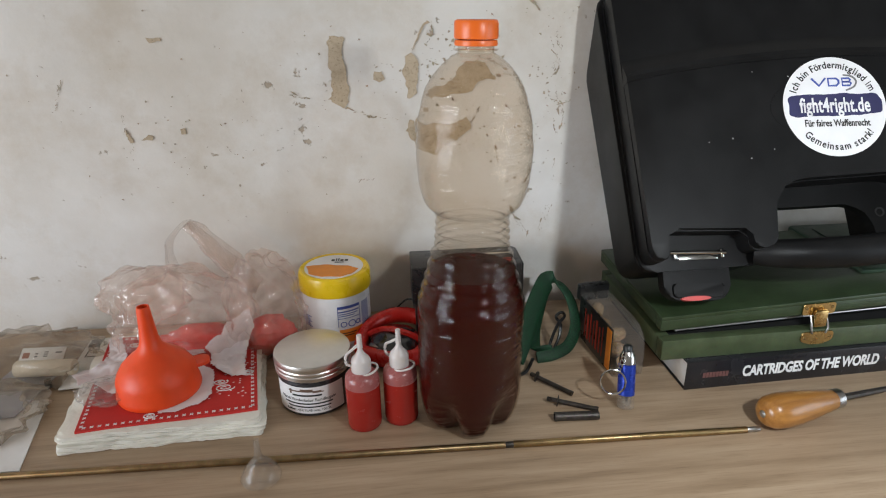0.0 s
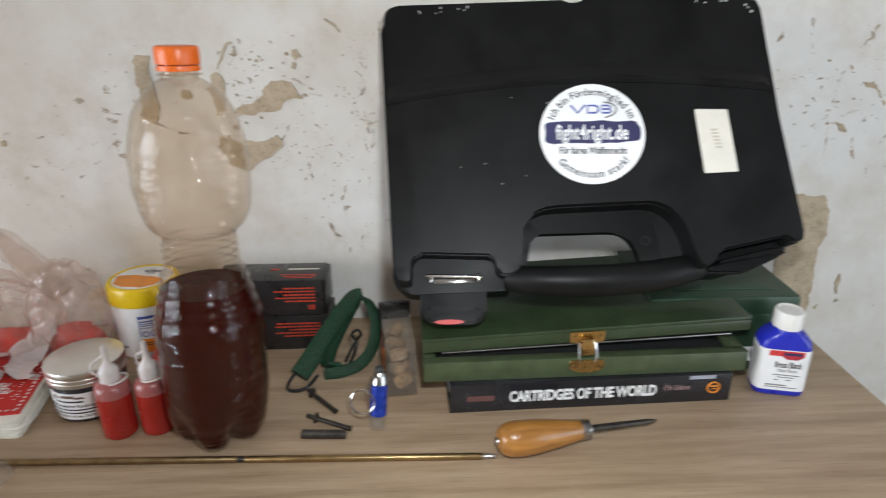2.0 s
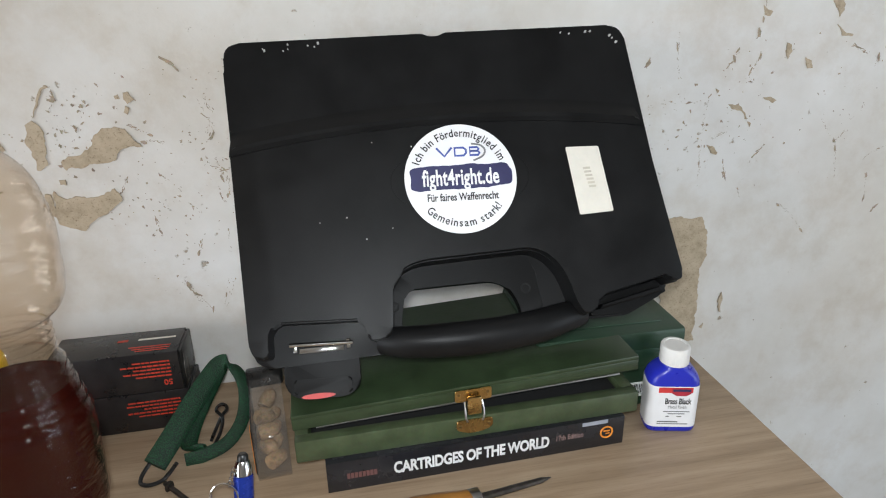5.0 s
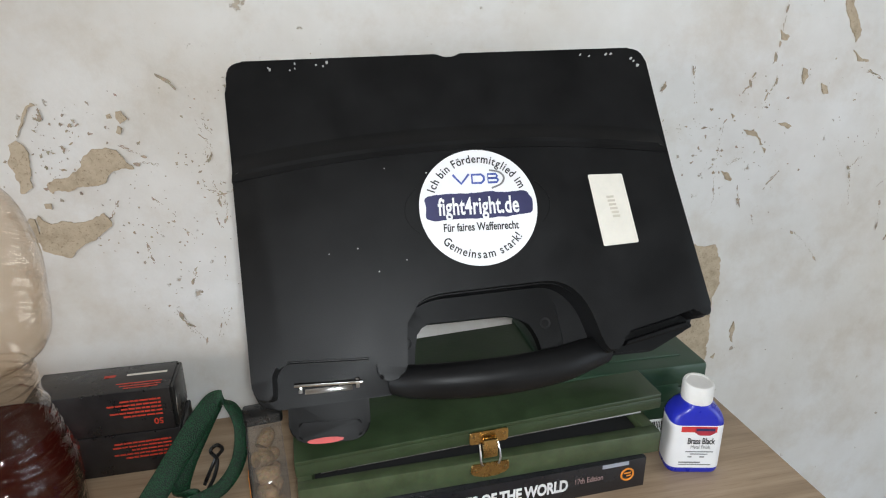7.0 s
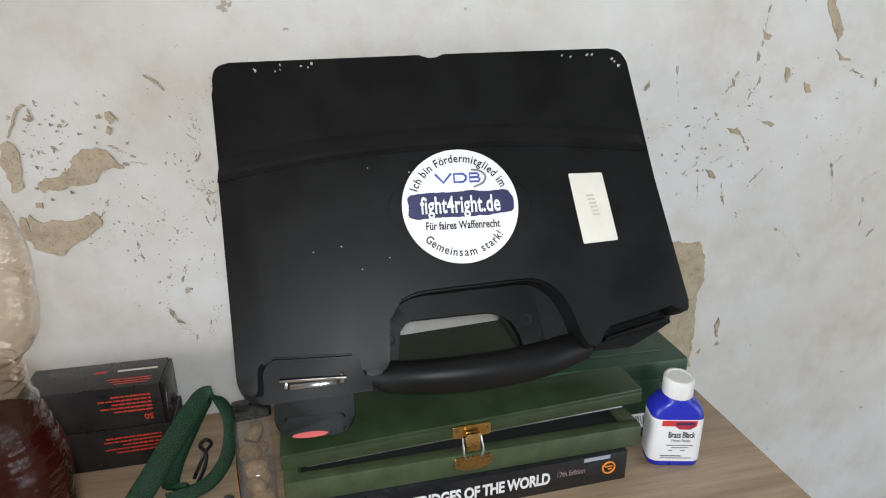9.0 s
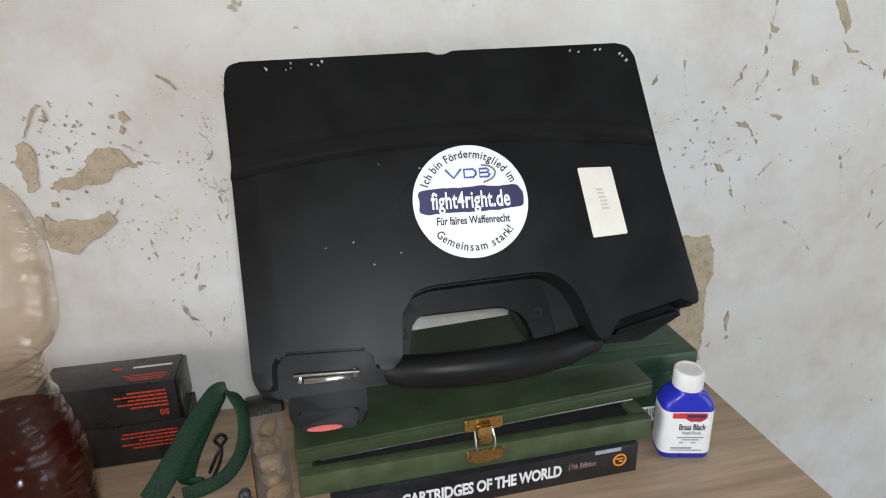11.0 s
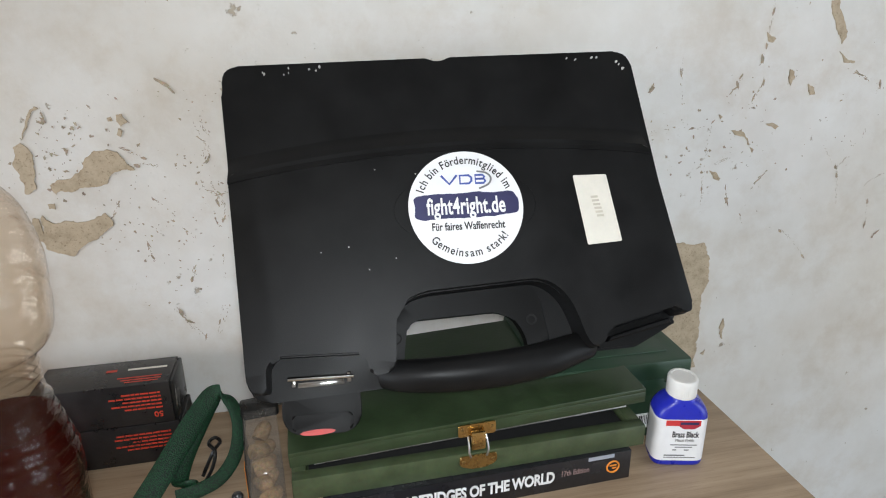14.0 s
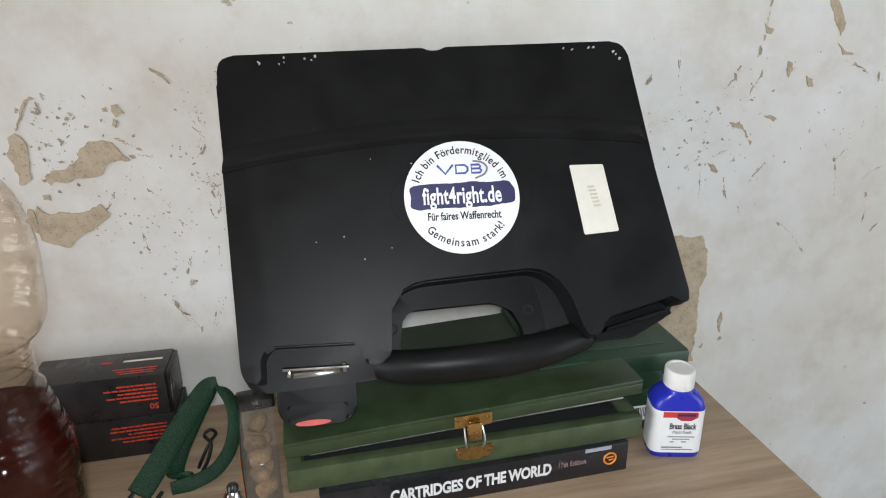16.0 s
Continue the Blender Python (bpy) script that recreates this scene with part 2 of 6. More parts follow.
DARK_LENS = simple("dark_lens", (0.03, 0.03, 0.032), 0.1, vary=0.2, **{"Coat Weight": 0.5})
RED_PAPER = simple("red_napkin_paper", (0.52, 0.022, 0.016), 0.85, vary=0.10, scale=40, relief=0.0004, fine=500)
NAPKIN_WHITE = simple("white_napkin_paper", (0.78, 0.76, 0.68), 0.9, vary=0.06, scale=50, relief=0.0006, fine=300)
TISSUE = simple("thin_tissue", (0.74, 0.68, 0.69), 0.9, vary=0.05, scale=60, relief=0.0005, fine=150)
RED_CLOTH = simple("red_cloth", (0.62, 0.035, 0.022), 0.8, vary=0.2, scale=40)
BLUE_PLASTIC = simple("blue_bottle_plastic", (0.020, 0.028, 0.42), 0.3, vary=0.08)
BLUE_METAL = simple("blue_anodised", (0.015, 0.045, 0.36), 0.28, 0.4, vary=0.1)
CAP_WHITE = simple("white_ribbed_cap", (0.76, 0.74, 0.71), 0.45, vary=0.05)
CARD_GREY = simple("blue_grey_card", (0.34, 0.36, 0.42), 0.6, vary=0.1, scale=30)
WAD = simple("tan_wads", (0.36, 0.23, 0.12), 0.7, vary=0.4, scale=120, relief=0.001)


def handle_wood():
    m, nt, b = material("lacquered_beech")
    g = noise_node(nt, 30, 5, 0.6, (0.5, 7, 7))
    c = ramp(nt, g.outputs[0], [(0.3, (0.24, 0.095, 0.018)), (0.7, (0.42, 0.19, 0.045))])
    nt.links.new(c.outputs[0], b.inputs["Base Color"])
    b.inputs["Roughness"].default_value = 0.3
    b.inputs["Coat Weight"].default_value = 0.4
    return m


def webbing():
    """Green nylon weave: small raised threads."""
    m, nt, b = material("green_nylon_webbing")
    tc = nt.nodes.new("ShaderNodeTexCoord")
    v = nt.nodes.new("ShaderNodeTexVoronoi")
    v.inputs["Scale"].default_value = 900
    nt.links.new(tc.outputs["Object"], v.inputs[0])
    c = ramp(nt, v.outputs[0], [(0.15, (0.008, 0.115, 0.038)), (0.6, (0.002, 0.014, 0.006))])
    nt.links.new(c.outputs[0], b.inputs["Base Color"])
    b.inputs["Roughness"].default_value = 0.55
    bump(nt, b, v.outputs[0], 0.8, -0.0006)
    return m


WOOD_HANDLE, WEB = handle_wood(), webbing()


# ---- building helpers ----
def part(name, bm, mat, parent=None, label="", smooth=40.0, m=None):
    """Links a bmesh as one mesh object under a thing, a part or a piece of the setting."""
    me = bpy.data.meshes.new(name)
    bmesh.ops.recalc_face_normals(bm, faces=bm.faces[:])
    bm.to_mesh(me)
    bm.free()
    if smooth:
        me.polygons.foreach_set("use_smooth", [True] * len(me.polygons))
        me.set_sharp_from_angle(angle=radians(smooth))
    me.materials.append(mat)
    ob = new(name, me)
    if parent:
        ob.parent = parent
    if m:
        ob.matrix_basis = m
    if label:
        tagged(ob, label)
    return ob


def thing(name, m, label, category, group=""):
    ob = new(name)
    ob.empty_display_size = 0.02
    ob.matrix_world = m
    return tagged(ob, label, category, group)


def lathe(profile, seg=64, bm=None, squash=None, ripple=None):
    """Turns (radius, height) pairs about z. ripple(angle, radius, height) may change the radius."""
    bm = bm or bmesh.new()
    rings = []
    for r, z in profile:
        if r < 1e-6:
            rings.append([bm.verts.new((0, 0, z))])
            continue
        ring = []
        for i in range(seg):
            a = 2 * math.pi * i / seg
            rr = ripple(a, r, z) if ripple else r
            ring.append(bm.verts.new((rr * math.cos(a) * (squash[0] if squash else 1), rr * math.sin(a) * (squash[1] if squash else 1), z)))
        rings.append(ring)
    for a, b in zip(rings, rings[1:]):
        for i in range(seg):
            j = (i + 1) % seg
            if len(a) == 1 and len(b) > 1:
                bm.faces.new((a[0], b[i], b[j]))
            elif len(b) == 1 and len(a) > 1:
                bm.faces.new((a[i], a[j], b[0]))
            elif len(a) > 1:
                bm.faces.new((a[i], a[j], b[j], b[i]))
    return bm


def rbox(sx, sy, sz, bevel=0.001, at=(0, 0, 0), seg=2, bm=None):
    """A box of that size, its bottom centre at `at`, with rounded edges."""
    own = bmesh.new()
    bmesh.ops.create_cube(own, size=1)
    for v in own.verts:
        v.co = Vector((v.co.x * sx + at[0], v.co.y * sy + at[1], (v.co.z + 0.5) * sz + at[2]))
    if bevel:
        bmesh.ops.bevel(own, geom=own.edges[:], offset=bevel, segments=seg, profile=0.5, affect="EDGES")
    if bm is None:
        return own
    join(bm, own)
    return bm


def join(bm, other, m=None):
    me = bpy.data.meshes.new("tmp")
    other.to_mesh(me)
    other.free()
    if m:
        me.transform(m)
    bm.from_mesh(me)
    bpy.data.meshes.remove(me)
    return bm


def smooth_path(points, steps=8, closed=False):
    """Points along a Catmull-Rom curve."""
    pts = [Vector(p) for p in points]
    n, out = len(pts), []
    for i in range(n if closed else n - 1):
        p = [pts[(i + k) % n] if closed else pts[min(max(i + k, 0), n - 1)] for k in (-1, 0, 1, 2)]
        for s in range(steps):
            t = s / steps
            out.append(0.5 * (2 * p[1] + (p[2] - p[0]) * t + (2 * p[0] - 5 * p[1] + 4 * p[2] - p[3]) * t * t + (3 * p[1] - p[0] - 3 * p[2] + p[3]) * t ** 3))
    if not closed:
        out.append(pts[-1])
    return out


def tube(points, radius, seg=10, closed=False, flat=1.0, bm=None, taper=None, up=(0, 0, 1)):
    """A pipe along points; flat squeezes it across `up`."""
    bm = bm or bmesh.new()
    pts = [Vector(p) for p in points]
    n, rings = len(pts), []
    for i, p in enumerate(pts):
        a = pts[i - 1] if (closed or i) else pts[i]
        b = pts[(i + 1) % n] if (closed or i < n - 1) else pts[i]
        d = (b - a).normalized()
        s = d.cross(Vector(up))
        s = s.normalized() if s.length > 1e-4 else Vector((1, 0, 0))
        u = s.cross(d)
        r = radius * (taper[i] if taper else 1)
        rings.append([bm.verts.new(p + (s * math.cos(2 * math.pi * k / seg) * flat + u * math.sin(2 * math.pi * k / seg)) * r) for k in range(seg)])
    for i in range(n if closed else n - 1):
        a, b = rings[i], rings[(i + 1) % n]
        for k in range(seg):
            bm.faces.new((a[k], a[(k + 1) % seg], b[(k + 1) % seg], b[k]))
    if not closed:
        bm.faces.new(rings[0])
        bm.faces.new(rings[-1])
    return bm


def rounded(corners, radius, steps=5):
    """A polygon with rounded corners; radius: one number or one a corner."""
    out, n = [], len(corners)
    for i, c in enumerate(corners):
        r = radius[i] if isinstance(radius, (list, tuple)) else radius
        p, a, b = Vector(c), Vector(corners[i - 1]), Vector(corners[(i + 1) % n])
        if r < 1e-6:
            out.append(p)
            continue
        da, db = (a - p).normalized(), (b - p).normalized()
        q0, q1 = p + da * min(r, (a - p).length * 0.49), p + db * min(r, (b - p).length * 0.49)
        for k in range(steps + 1):
            t = k / steps
            out.append(q0 * (1 - t) ** 2 + p * 2 * t * (1 - t) + q1 * t * t)
    return [(v.x, v.y) for v in out]


def prism(outline, z0, z1, bevel=0.0, seg=3, back=False):
    """A plate of that outline from z0 up to z1; the rim at z1 (and z0 with back) is rounded."""
    bm = bmesh.new()
    lo = [bm.verts.new((x, y, z0)) for x, y in outline]
    hi = [bm.verts.new((x, y, z1)) for x, y in outline]
    n = len(outline)
    bm.faces.new(lo[::-1])
    bm.faces.new(hi)
    for i in range(n):
        bm.faces.new((lo[i], lo[(i + 1) % n], hi[(i + 1) % n], hi[i]))
    if bevel:
        bm.edges.ensure_lookup_table()
        top = [e for e in bm.edges if all(abs(v.co.z - z1) < 1e-6 for v in e.verts) or (back and all(abs(v.co.z - z0) < 1e-6 for v in e.verts))]
        bmesh.ops.bevel(bm, geom=top, offset=bevel, segments=seg, profile=0.5, affect="EDGES", clamp_overlap=True)
    bmesh.ops.triangulate(bm, faces=[f for f in bm.faces if len(f.verts) > 4])
    return bm


def letters(text, size, depth=0.0002, bold=0.0, spacing=1.0, squeeze=1.0, align="CENTER"):
    """Writing as a mesh in the xy plane."""
    cu = bpy.data.curves.new("writing", "FONT")
    cu.body, cu.size, cu.extrude, cu.offset, cu.space_character = text, size, depth, bold, spacing
    cu.align_x, cu.align_y, cu.resolution_u = align, "CENTER", 3
    ob = bpy.data.objects.new("writing", cu)
    scene.collection.objects.link(ob)
    me = bpy.data.meshes.new_from_object(ob.evaluated_get(bpy.context.evaluated_depsgraph_get()))
    bpy.data.objects.remove(ob)
    bpy.data.curves.remove(cu)
    bm = bmesh.new()
    bm.from_mesh(me)
    bpy.data.meshes.remove(me)
    for v in bm.verts:
        v.co.x *= squeeze
    return bm


def arc_letters(text, size, radius, middle, step, inside=False, bold=0.0, squeeze=0.85):
    """Writing round a circle; middle: the angle of its middle, step: degrees a character."""
    bm = bmesh.new()
    wide = {"i": 0.55, "l": 0.55, "I": 0.6, "!": 0.5, " ": 0.6, "m": 1.5, "t": 0.75, "r": 0.78, "G": 1.2, "f": 0.75}
    w = [wide.get(ch, 1.0) for ch in text]
    at = -sum(w) / 2
    for ch, k in zip(text, w):
        a = middle + (at + k / 2) * step * (1 if inside else -1)
        at += k
        if ch == " ":
            continue
        turn = a + 90 if inside else a - 90
        m = pose(radius * math.cos(radians(a)), radius * math.sin(radians(a)), 0, 0, 0, turn)
        join(bm, letters(ch, size, bold=bold, squeeze=squeeze), m)
    return bm


def bars(rows, seed=1, thick=0.0002):
    """Plain bars in place of small print: rows of (x, y, width, height)."""
    bm = bmesh.new()
    for x, y, w, h in rows:
        rbox(w, h, thick, 0, (x + w / 2, y, 0), bm=bm)
    return bm


def wrap(bm, radius, x_to_angle=True):
    """Bends a flat mesh (x across, y up) round a cylinder of that radius facing -y."""
    xs = [v.co.x for v in bm.verts]
    k = math.ceil(min(xs) / 0.0025)
    while k * 0.0025 < max(xs):
        bmesh.ops.bisect_plane(bm, geom=bm.verts[:] + bm.edges[:] + bm.faces[:], plane_co=(k * 0.0025 + 0.00003, 0, 0), plane_no=(1, 0, 0))
        k += 1
    for v in bm.verts:
        a, r = v.co.x / radius, radius + v.co.z
        v.co = Vector((r * math.sin(a), -r * math.cos(a), v.co.y))
    return bm


def curved_label(width, height, radius, n=24):
    bm = bmesh.new()
    bmesh.ops.create_grid(bm, x_segments=n, y_segments=1, size=0.5)
    for v in bm.verts:
        v.co = Vector((v.co.x * width, v.co.y * height, 0))
    return wrap(bm, radius)


def ragged(outline, seed, rough=0.0016, step=0.0018):
    """A closed outline cut into short steps with an uneven, torn edge."""
    out, n = [], len(outline)
    for i in range(n):
        a, b = Vector(outline[i]), Vector(outline[(i + 1) % n])
        k = max(2, int((b - a).length / step))
        for s in range(k):
            p = a.lerp(b, s / k)
            q = Vector((p.x * 240 + seed * 7.7, p.y * 240, seed * 3.1))
            off = Vector((noise.noise(q), noise.noise(q + Vector((50, 0, 0)))))
            q2 = q * 0.28
            off2 = Vector((noise.noise(q2), noise.noise(q2 + Vector((50, 0, 0)))))
            out.append(tuple(p + off * rough + off2 * rough * 2.2))
    return out


# ---- the setting ----
FLOOR_Z, CEIL_Z = -0.75, 1.65
WALL_Y, CORNER_X, TABLE_END = 0.98, 1.9, 0.917


def height_at(x, y, wall):
    """Relief of the wall's face: soft waves, and the plaster rounded into the corner, more so higher up."""
    h = noise.noise(Vector((x * 4, y * 4, 5))) * 0.0022 + noise.noise(Vector((x * 17, y * 17, 9))) * 0.0009
    s = CORNER_X + 1.7 - x
    r = 0.010 + 0.030 * min(1.0, max(0.0, (y + FLOOR_Z - 0.10) / 0.22))
    if s < r:
        h = h * max(0.0, s / r) + min(r - math.sqrt(max(0.0, r * r - (r - s) ** 2)), 0.293 * r)
    return h


def rough_wall(name, width, height, m, label, thick=0.14, cells=160):
    """A thick wall whose face (local z) is uneven old plaster; local x along, y up."""
    bm = bmesh.new()
    ny = max(2, int(cells * height / width))
    grid = [[None] * (ny + 1) for _ in range(cells + 1)]
    for i in range(cells + 1):
        for j in range(ny + 1):
            x, y = width * i / cells, height * j / ny
            h = height_at(x, y, name)
            grid[i][j] = bm.verts.new((x, y, h))
    for i in range(cells):
        for j in range(ny):
            bm.faces.new((grid[i][j], grid[i + 1][j], grid[i + 1][j + 1], grid[i][j + 1]))
    back = rbox(width, height, thick - 0.006, 0, (width / 2, height / 2, -thick))
    join(bm, back)
    ob = part(name, bm, WALL, m=m, smooth=30)
    return tagged(ob, label, "wall", kind="structure")


# the face looks to -y
M_NORTH = Matrix(((1, 0, 0, -1.7), (0, 0, -1, WALL_Y), (0, 1, 0, FLOOR_Z), (0, 0, 0, 1)))
wall_north = rough_wall("wall_north", CORNER_X + 1.7, CEIL_Z - FLOOR_Z, M_NORTH, "flaking white limewashed wall with cracks and bare patches", cells=520)


def plain_box(name, lo, hi, mat, label, category):
    c = [(a + b) / 2 for a, b in zip(lo, hi)]
    bm = rbox(hi[0] - lo[0], hi[1] - lo[1], hi[2] - lo[2], 0, (c[0], c[1], lo[2]))
    return tagged(part(name, bm, mat, smooth=0), label, category, kind="structure")


plain_box("floor", (-1.84, -1.84, FLOOR_Z - 0.1), (2.1, 1.12, FLOOR_Z), FLOOR, "bare grey concrete floor", "floor")
plain_box("ceiling", (-1.84, -1.84, CEIL_Z), (2.1, 1.12, CEIL_Z + 0.1), CEIL, "plain grey ceiling", "ceiling")
plain_box("wall_south", (-1.84, -1.74, FLOOR_Z), (2.1, -1.6, CEIL_Z), CEIL, "plain grey painted wall", "wall")
WINDOW_PAINT = simple("white_window_paint", (0.75, 0.74, 0.72), 0.4)


def window_wall(name, x, inner, y0, z0, window, mat, label):
    """A side wall at x, 0.14 m thick, with an opening of 1.06 x 1.0 m from (y0, z0) and a four-pane window frame in it."""
    y1, z1 = y0 + 1.06, z0 + 1.0
    bm = bmesh.new()
    for (ya, za), (yb, zb) in (((-1.6, FLOOR_Z), (y0, CEIL_Z)), ((y1, FLOOR_Z), (WALL_Y, CEIL_Z)), ((y0, FLOOR_Z), (y1, z0)), ((y0, z1), (y1, CEIL_Z))):
        rbox(0.14, yb - ya, zb - za, 0, (x, (ya + yb) / 2, za), bm=bm)
    tagged(part(name, bm, mat, smooth=0), label, "wall", kind="structure")
    bm = bmesh.new()
    for y in (y0 + 0.02, (y0 + y1) / 2, y1 - 0.02):
        rbox(0.05, 0.045, 1.0, 0.003, (x + inner, y, z0), bm=bm)
    for z in (z0, z0 + 0.48, z0 + 0.955):
        rbox(0.05, 1.06, 0.045, 0.003, (x + inner, (y0 + y1) / 2, z), bm=bm)
    tagged(part(window, bm, WINDOW_PAINT, smooth=0), "unseen white painted window frame with four panes", "window", kind="structure")


# the west window is out of view, added to brighten the left side
window_wall("wall_west", -1.77, 0.05, -0.58, -0.15, "fill_window", CEIL, "plain grey wall with an added window opening")
window_wall("wall_east", CORNER_X + 0.07, -0.05, -0.53, -0.25, "window_2", WALL, "plain white limewashed side wall with one window opening")


def on_north(points):
    """(x, z) of the room to the wall's own plane."""
    return [(x + 1.7, z - FLOOR_Z) for x, z in points]


def flat_patch(wall, outline, seed):
    """A patch that follows the uneven wall: a fan of small cells clipped to a torn outline."""
    wide = max(max(p[k] for p in outline) - min(p[k] for p in outline) for k in (0, 1))
    edge = ragged(outline, seed, min(0.0018, 0.0005 + wide * 0.04), 0.0013)
    bm = bmesh.new()
    vs = [bm.verts.new((x, y, 0)) for x, y in edge]
    f = bm.faces.new(vs)
    bmesh.ops.triangulate(bm, faces=[f])
    bmesh.ops.subdivide_edges(bm, edges=[e for e in bm.edges if e.calc_length() > 0.006], cuts=2, use_grid_fill=False)
    bmesh.ops.triangulate(bm, faces=bm.faces[:])
    for v in bm.verts:
        v.co.z = height_at(v.co.x, v.co.y, wall.name) + 0.0011 + 0.00004 * (seed % 7)
    ext = bmesh.ops.extrude_face_region(bm, geom=bm.faces[:])
    for v in [g for g in ext["geom"] if isinstance(g, bmesh.types.BMVert)]:
        v.co.z -= 0.004
    return part("bare_patch", bm, BARE, wall, "bare tan plaster where paint flaked off", smooth=30)


flat_patch(wall_north, on_north([(1.071, 0.425), (1.080, 0.425), (1.090, 0.407), (1.100, 0.390), (1.097, 0.377), (1.090, 0.388), (1.080, 0.404)]), 3)
flat_patch(wall_north, on_north([(1.095, 0.369), (1.104, 0.360), (1.118, 0.359), (1.119, 0.356), (1.105, 0.355)]), 4)
flat_patch(wall_north, on_north([(1.034, 0.355), (1.040, 0.350), (1.042, 0.341), (1.039, 0.333), (1.036, 0.338)]), 5)
flat_patch(wall_north, on_north([(1.062, 0.334), (1.070, 0.332), (1.072, 0.322), (1.066, 0.322)]), 6)
flat_patch(wall_north, on_north([(0.997, 0.393), (1.002, 0.389), (1.009, 0.385), (1.007, 0.381), (0.999, 0.383)]), 7)
flat_patch(wall_north, on_north([(0.972, 0.285), (0.984, 0.283), (0.995, 0.274), (0.998, 0.268), (0.994, 0.268), (0.988, 0.275), (0.976, 0.279)]), 8)
flat_patch(wall_north, on_north([(0.998, 0.264), (1.003, 0.262), (1.002, 0.258)]), 9)
flat_patch(wall_north, on_north([(0.951, 0.304), (0.956, 0.302), (0.954, 0.299)]), 10)
flat_patch(wall_north, on_north([(0.948, 0.239), (0.956, 0.239), (0.964, 0.231), (0.962, 0.228), (0.955, 0.232)]), 11)
flat_patch(wall_north, on_north([(1.015, 0.291), (1.022, 0.291), (1.032, 0.287), (1.028, 0.284)]), 12)
flat_patch(wall_north, on_north([(0.997, 0.015), (1.000, 0.014), (1.000, 0.033), (0.996, 0.042), (0.994, 0.030)]), 13)
flat_patch(wall_north, on_north([(0.971, -0.005), (0.977, 0.001), (0.975, -0.007)]), 14)
flat_patch(wall_north, on_north([(0.245, 0.331), (0.252, 0.338), (0.256, 0.336), (0.248, 0.331), (0.241, 0.316), (0.238, 0.309)]), 15)
flat_patch(wall_north, on_north([(0.229, 0.302), (0.236, 0.307), (0.239, 0.300), (0.244, 0.295), (0.241, 0.282), (0.240, 0.263), (0.232, 0.259), (0.229, 0.272), (0.227, 0.287)]), 16)
flat_patch(wall_north, on_north([(0.252, 0.265), (0.264, 0.269), (0.282, 0.277), (0.288, 0.289), (0.295, 0.296), (0.315, 0.293), (0.322, 0.284), (0.329, 0.277), (0.311, 0.273), (0.302, 0.264), (0.272, 0.260), (0.256, 0.258)]), 17)
flat_patch(wall_north, on_north([(0.239, 0.235), (0.253, 0.227), (0.284, 0.232), (0.297, 0.235), (0.300, 0.221), (0.280, 0.210), (0.259, 0.197), (0.247, 0.198), (0.239, 0.203), (0.237, 0.220)]), 18)
flat_patch(wall_north, on_north([(0.321, 0.329), (0.326, 0.329), (0.330, 0.322), (0.324, 0.319), (0.321, 0.323)]), 19)
flat_patch(wall_north, on_north([(0.321, 0.317), (0.323, 0.314), (0.321, 0.308), (0.318, 0.311)]), 20)
flat_patch(wall_north, on_north([(0.313, 0.326), (0.316, 0.327), (0.317, 0.323), (0.313, 0.323)]), 21)
flat_patch(wall_north, on_north([(0.247, 0.247), (0.253, 0.247), (0.253, 0.241), (0.248, 0.242)]), 22)
flat_patch(wall_north, on_north([(0.149, 0.327), (0.158, 0.324), (0.166, 0.323), (0.162, 0.302), (0.166, 0.287), (0.166, 0.258), (0.160, 0.251), (0.142, 0.259), (0.149, 0.273), (0.148, 0.299)]), 23)
flat_patch(wall_north, on_north([(0.195, 0.289), (0.204, 0.289), (0.207, 0.280), (0.201, 0.276), (0.195, 0.280)]), 24)
flat_patch(wall_north, on_north([(0.230, 0.234), (0.237, 0.233), (0.239, 0.207), (0.233, 0.214), (0.228, 0.223)]), 27)
flat_patch(wall_north, on_north([(-0.035, 0.329), (-0.022, 0.329), (-0.021, 0.326), (-0.032, 0.324)]), 28)
flat_patch(wall_north, on_north([(-0.074, 0.235), (-0.071, 0.227), (-0.068, 0.220), (-0.071, 0.219), (-0.074, 0.226)]), 29)
flat_patch(wall_north, on_north([(-0.060, 0.224), (-0.052, 0.228), (-0.046, 0.227), (-0.048, 0.223)]), 30)
flat_patch(wall_north, on_north([(-0.017, 0.233), (-0.012, 0.234), (-0.012, 0.228), (-0.016, 0.228)]), 31)
flat_patch(wall_north, on_north([(0.898, 0.151), (0.920, 0.152), (0.955, 0.148), (0.964, 0.130), (0.967, 0.096), (0.961, 0.081), (0.962, 0.054), (0.963, 0.017), (0.963, -0.025), (0.919, -0.023)]), 40)


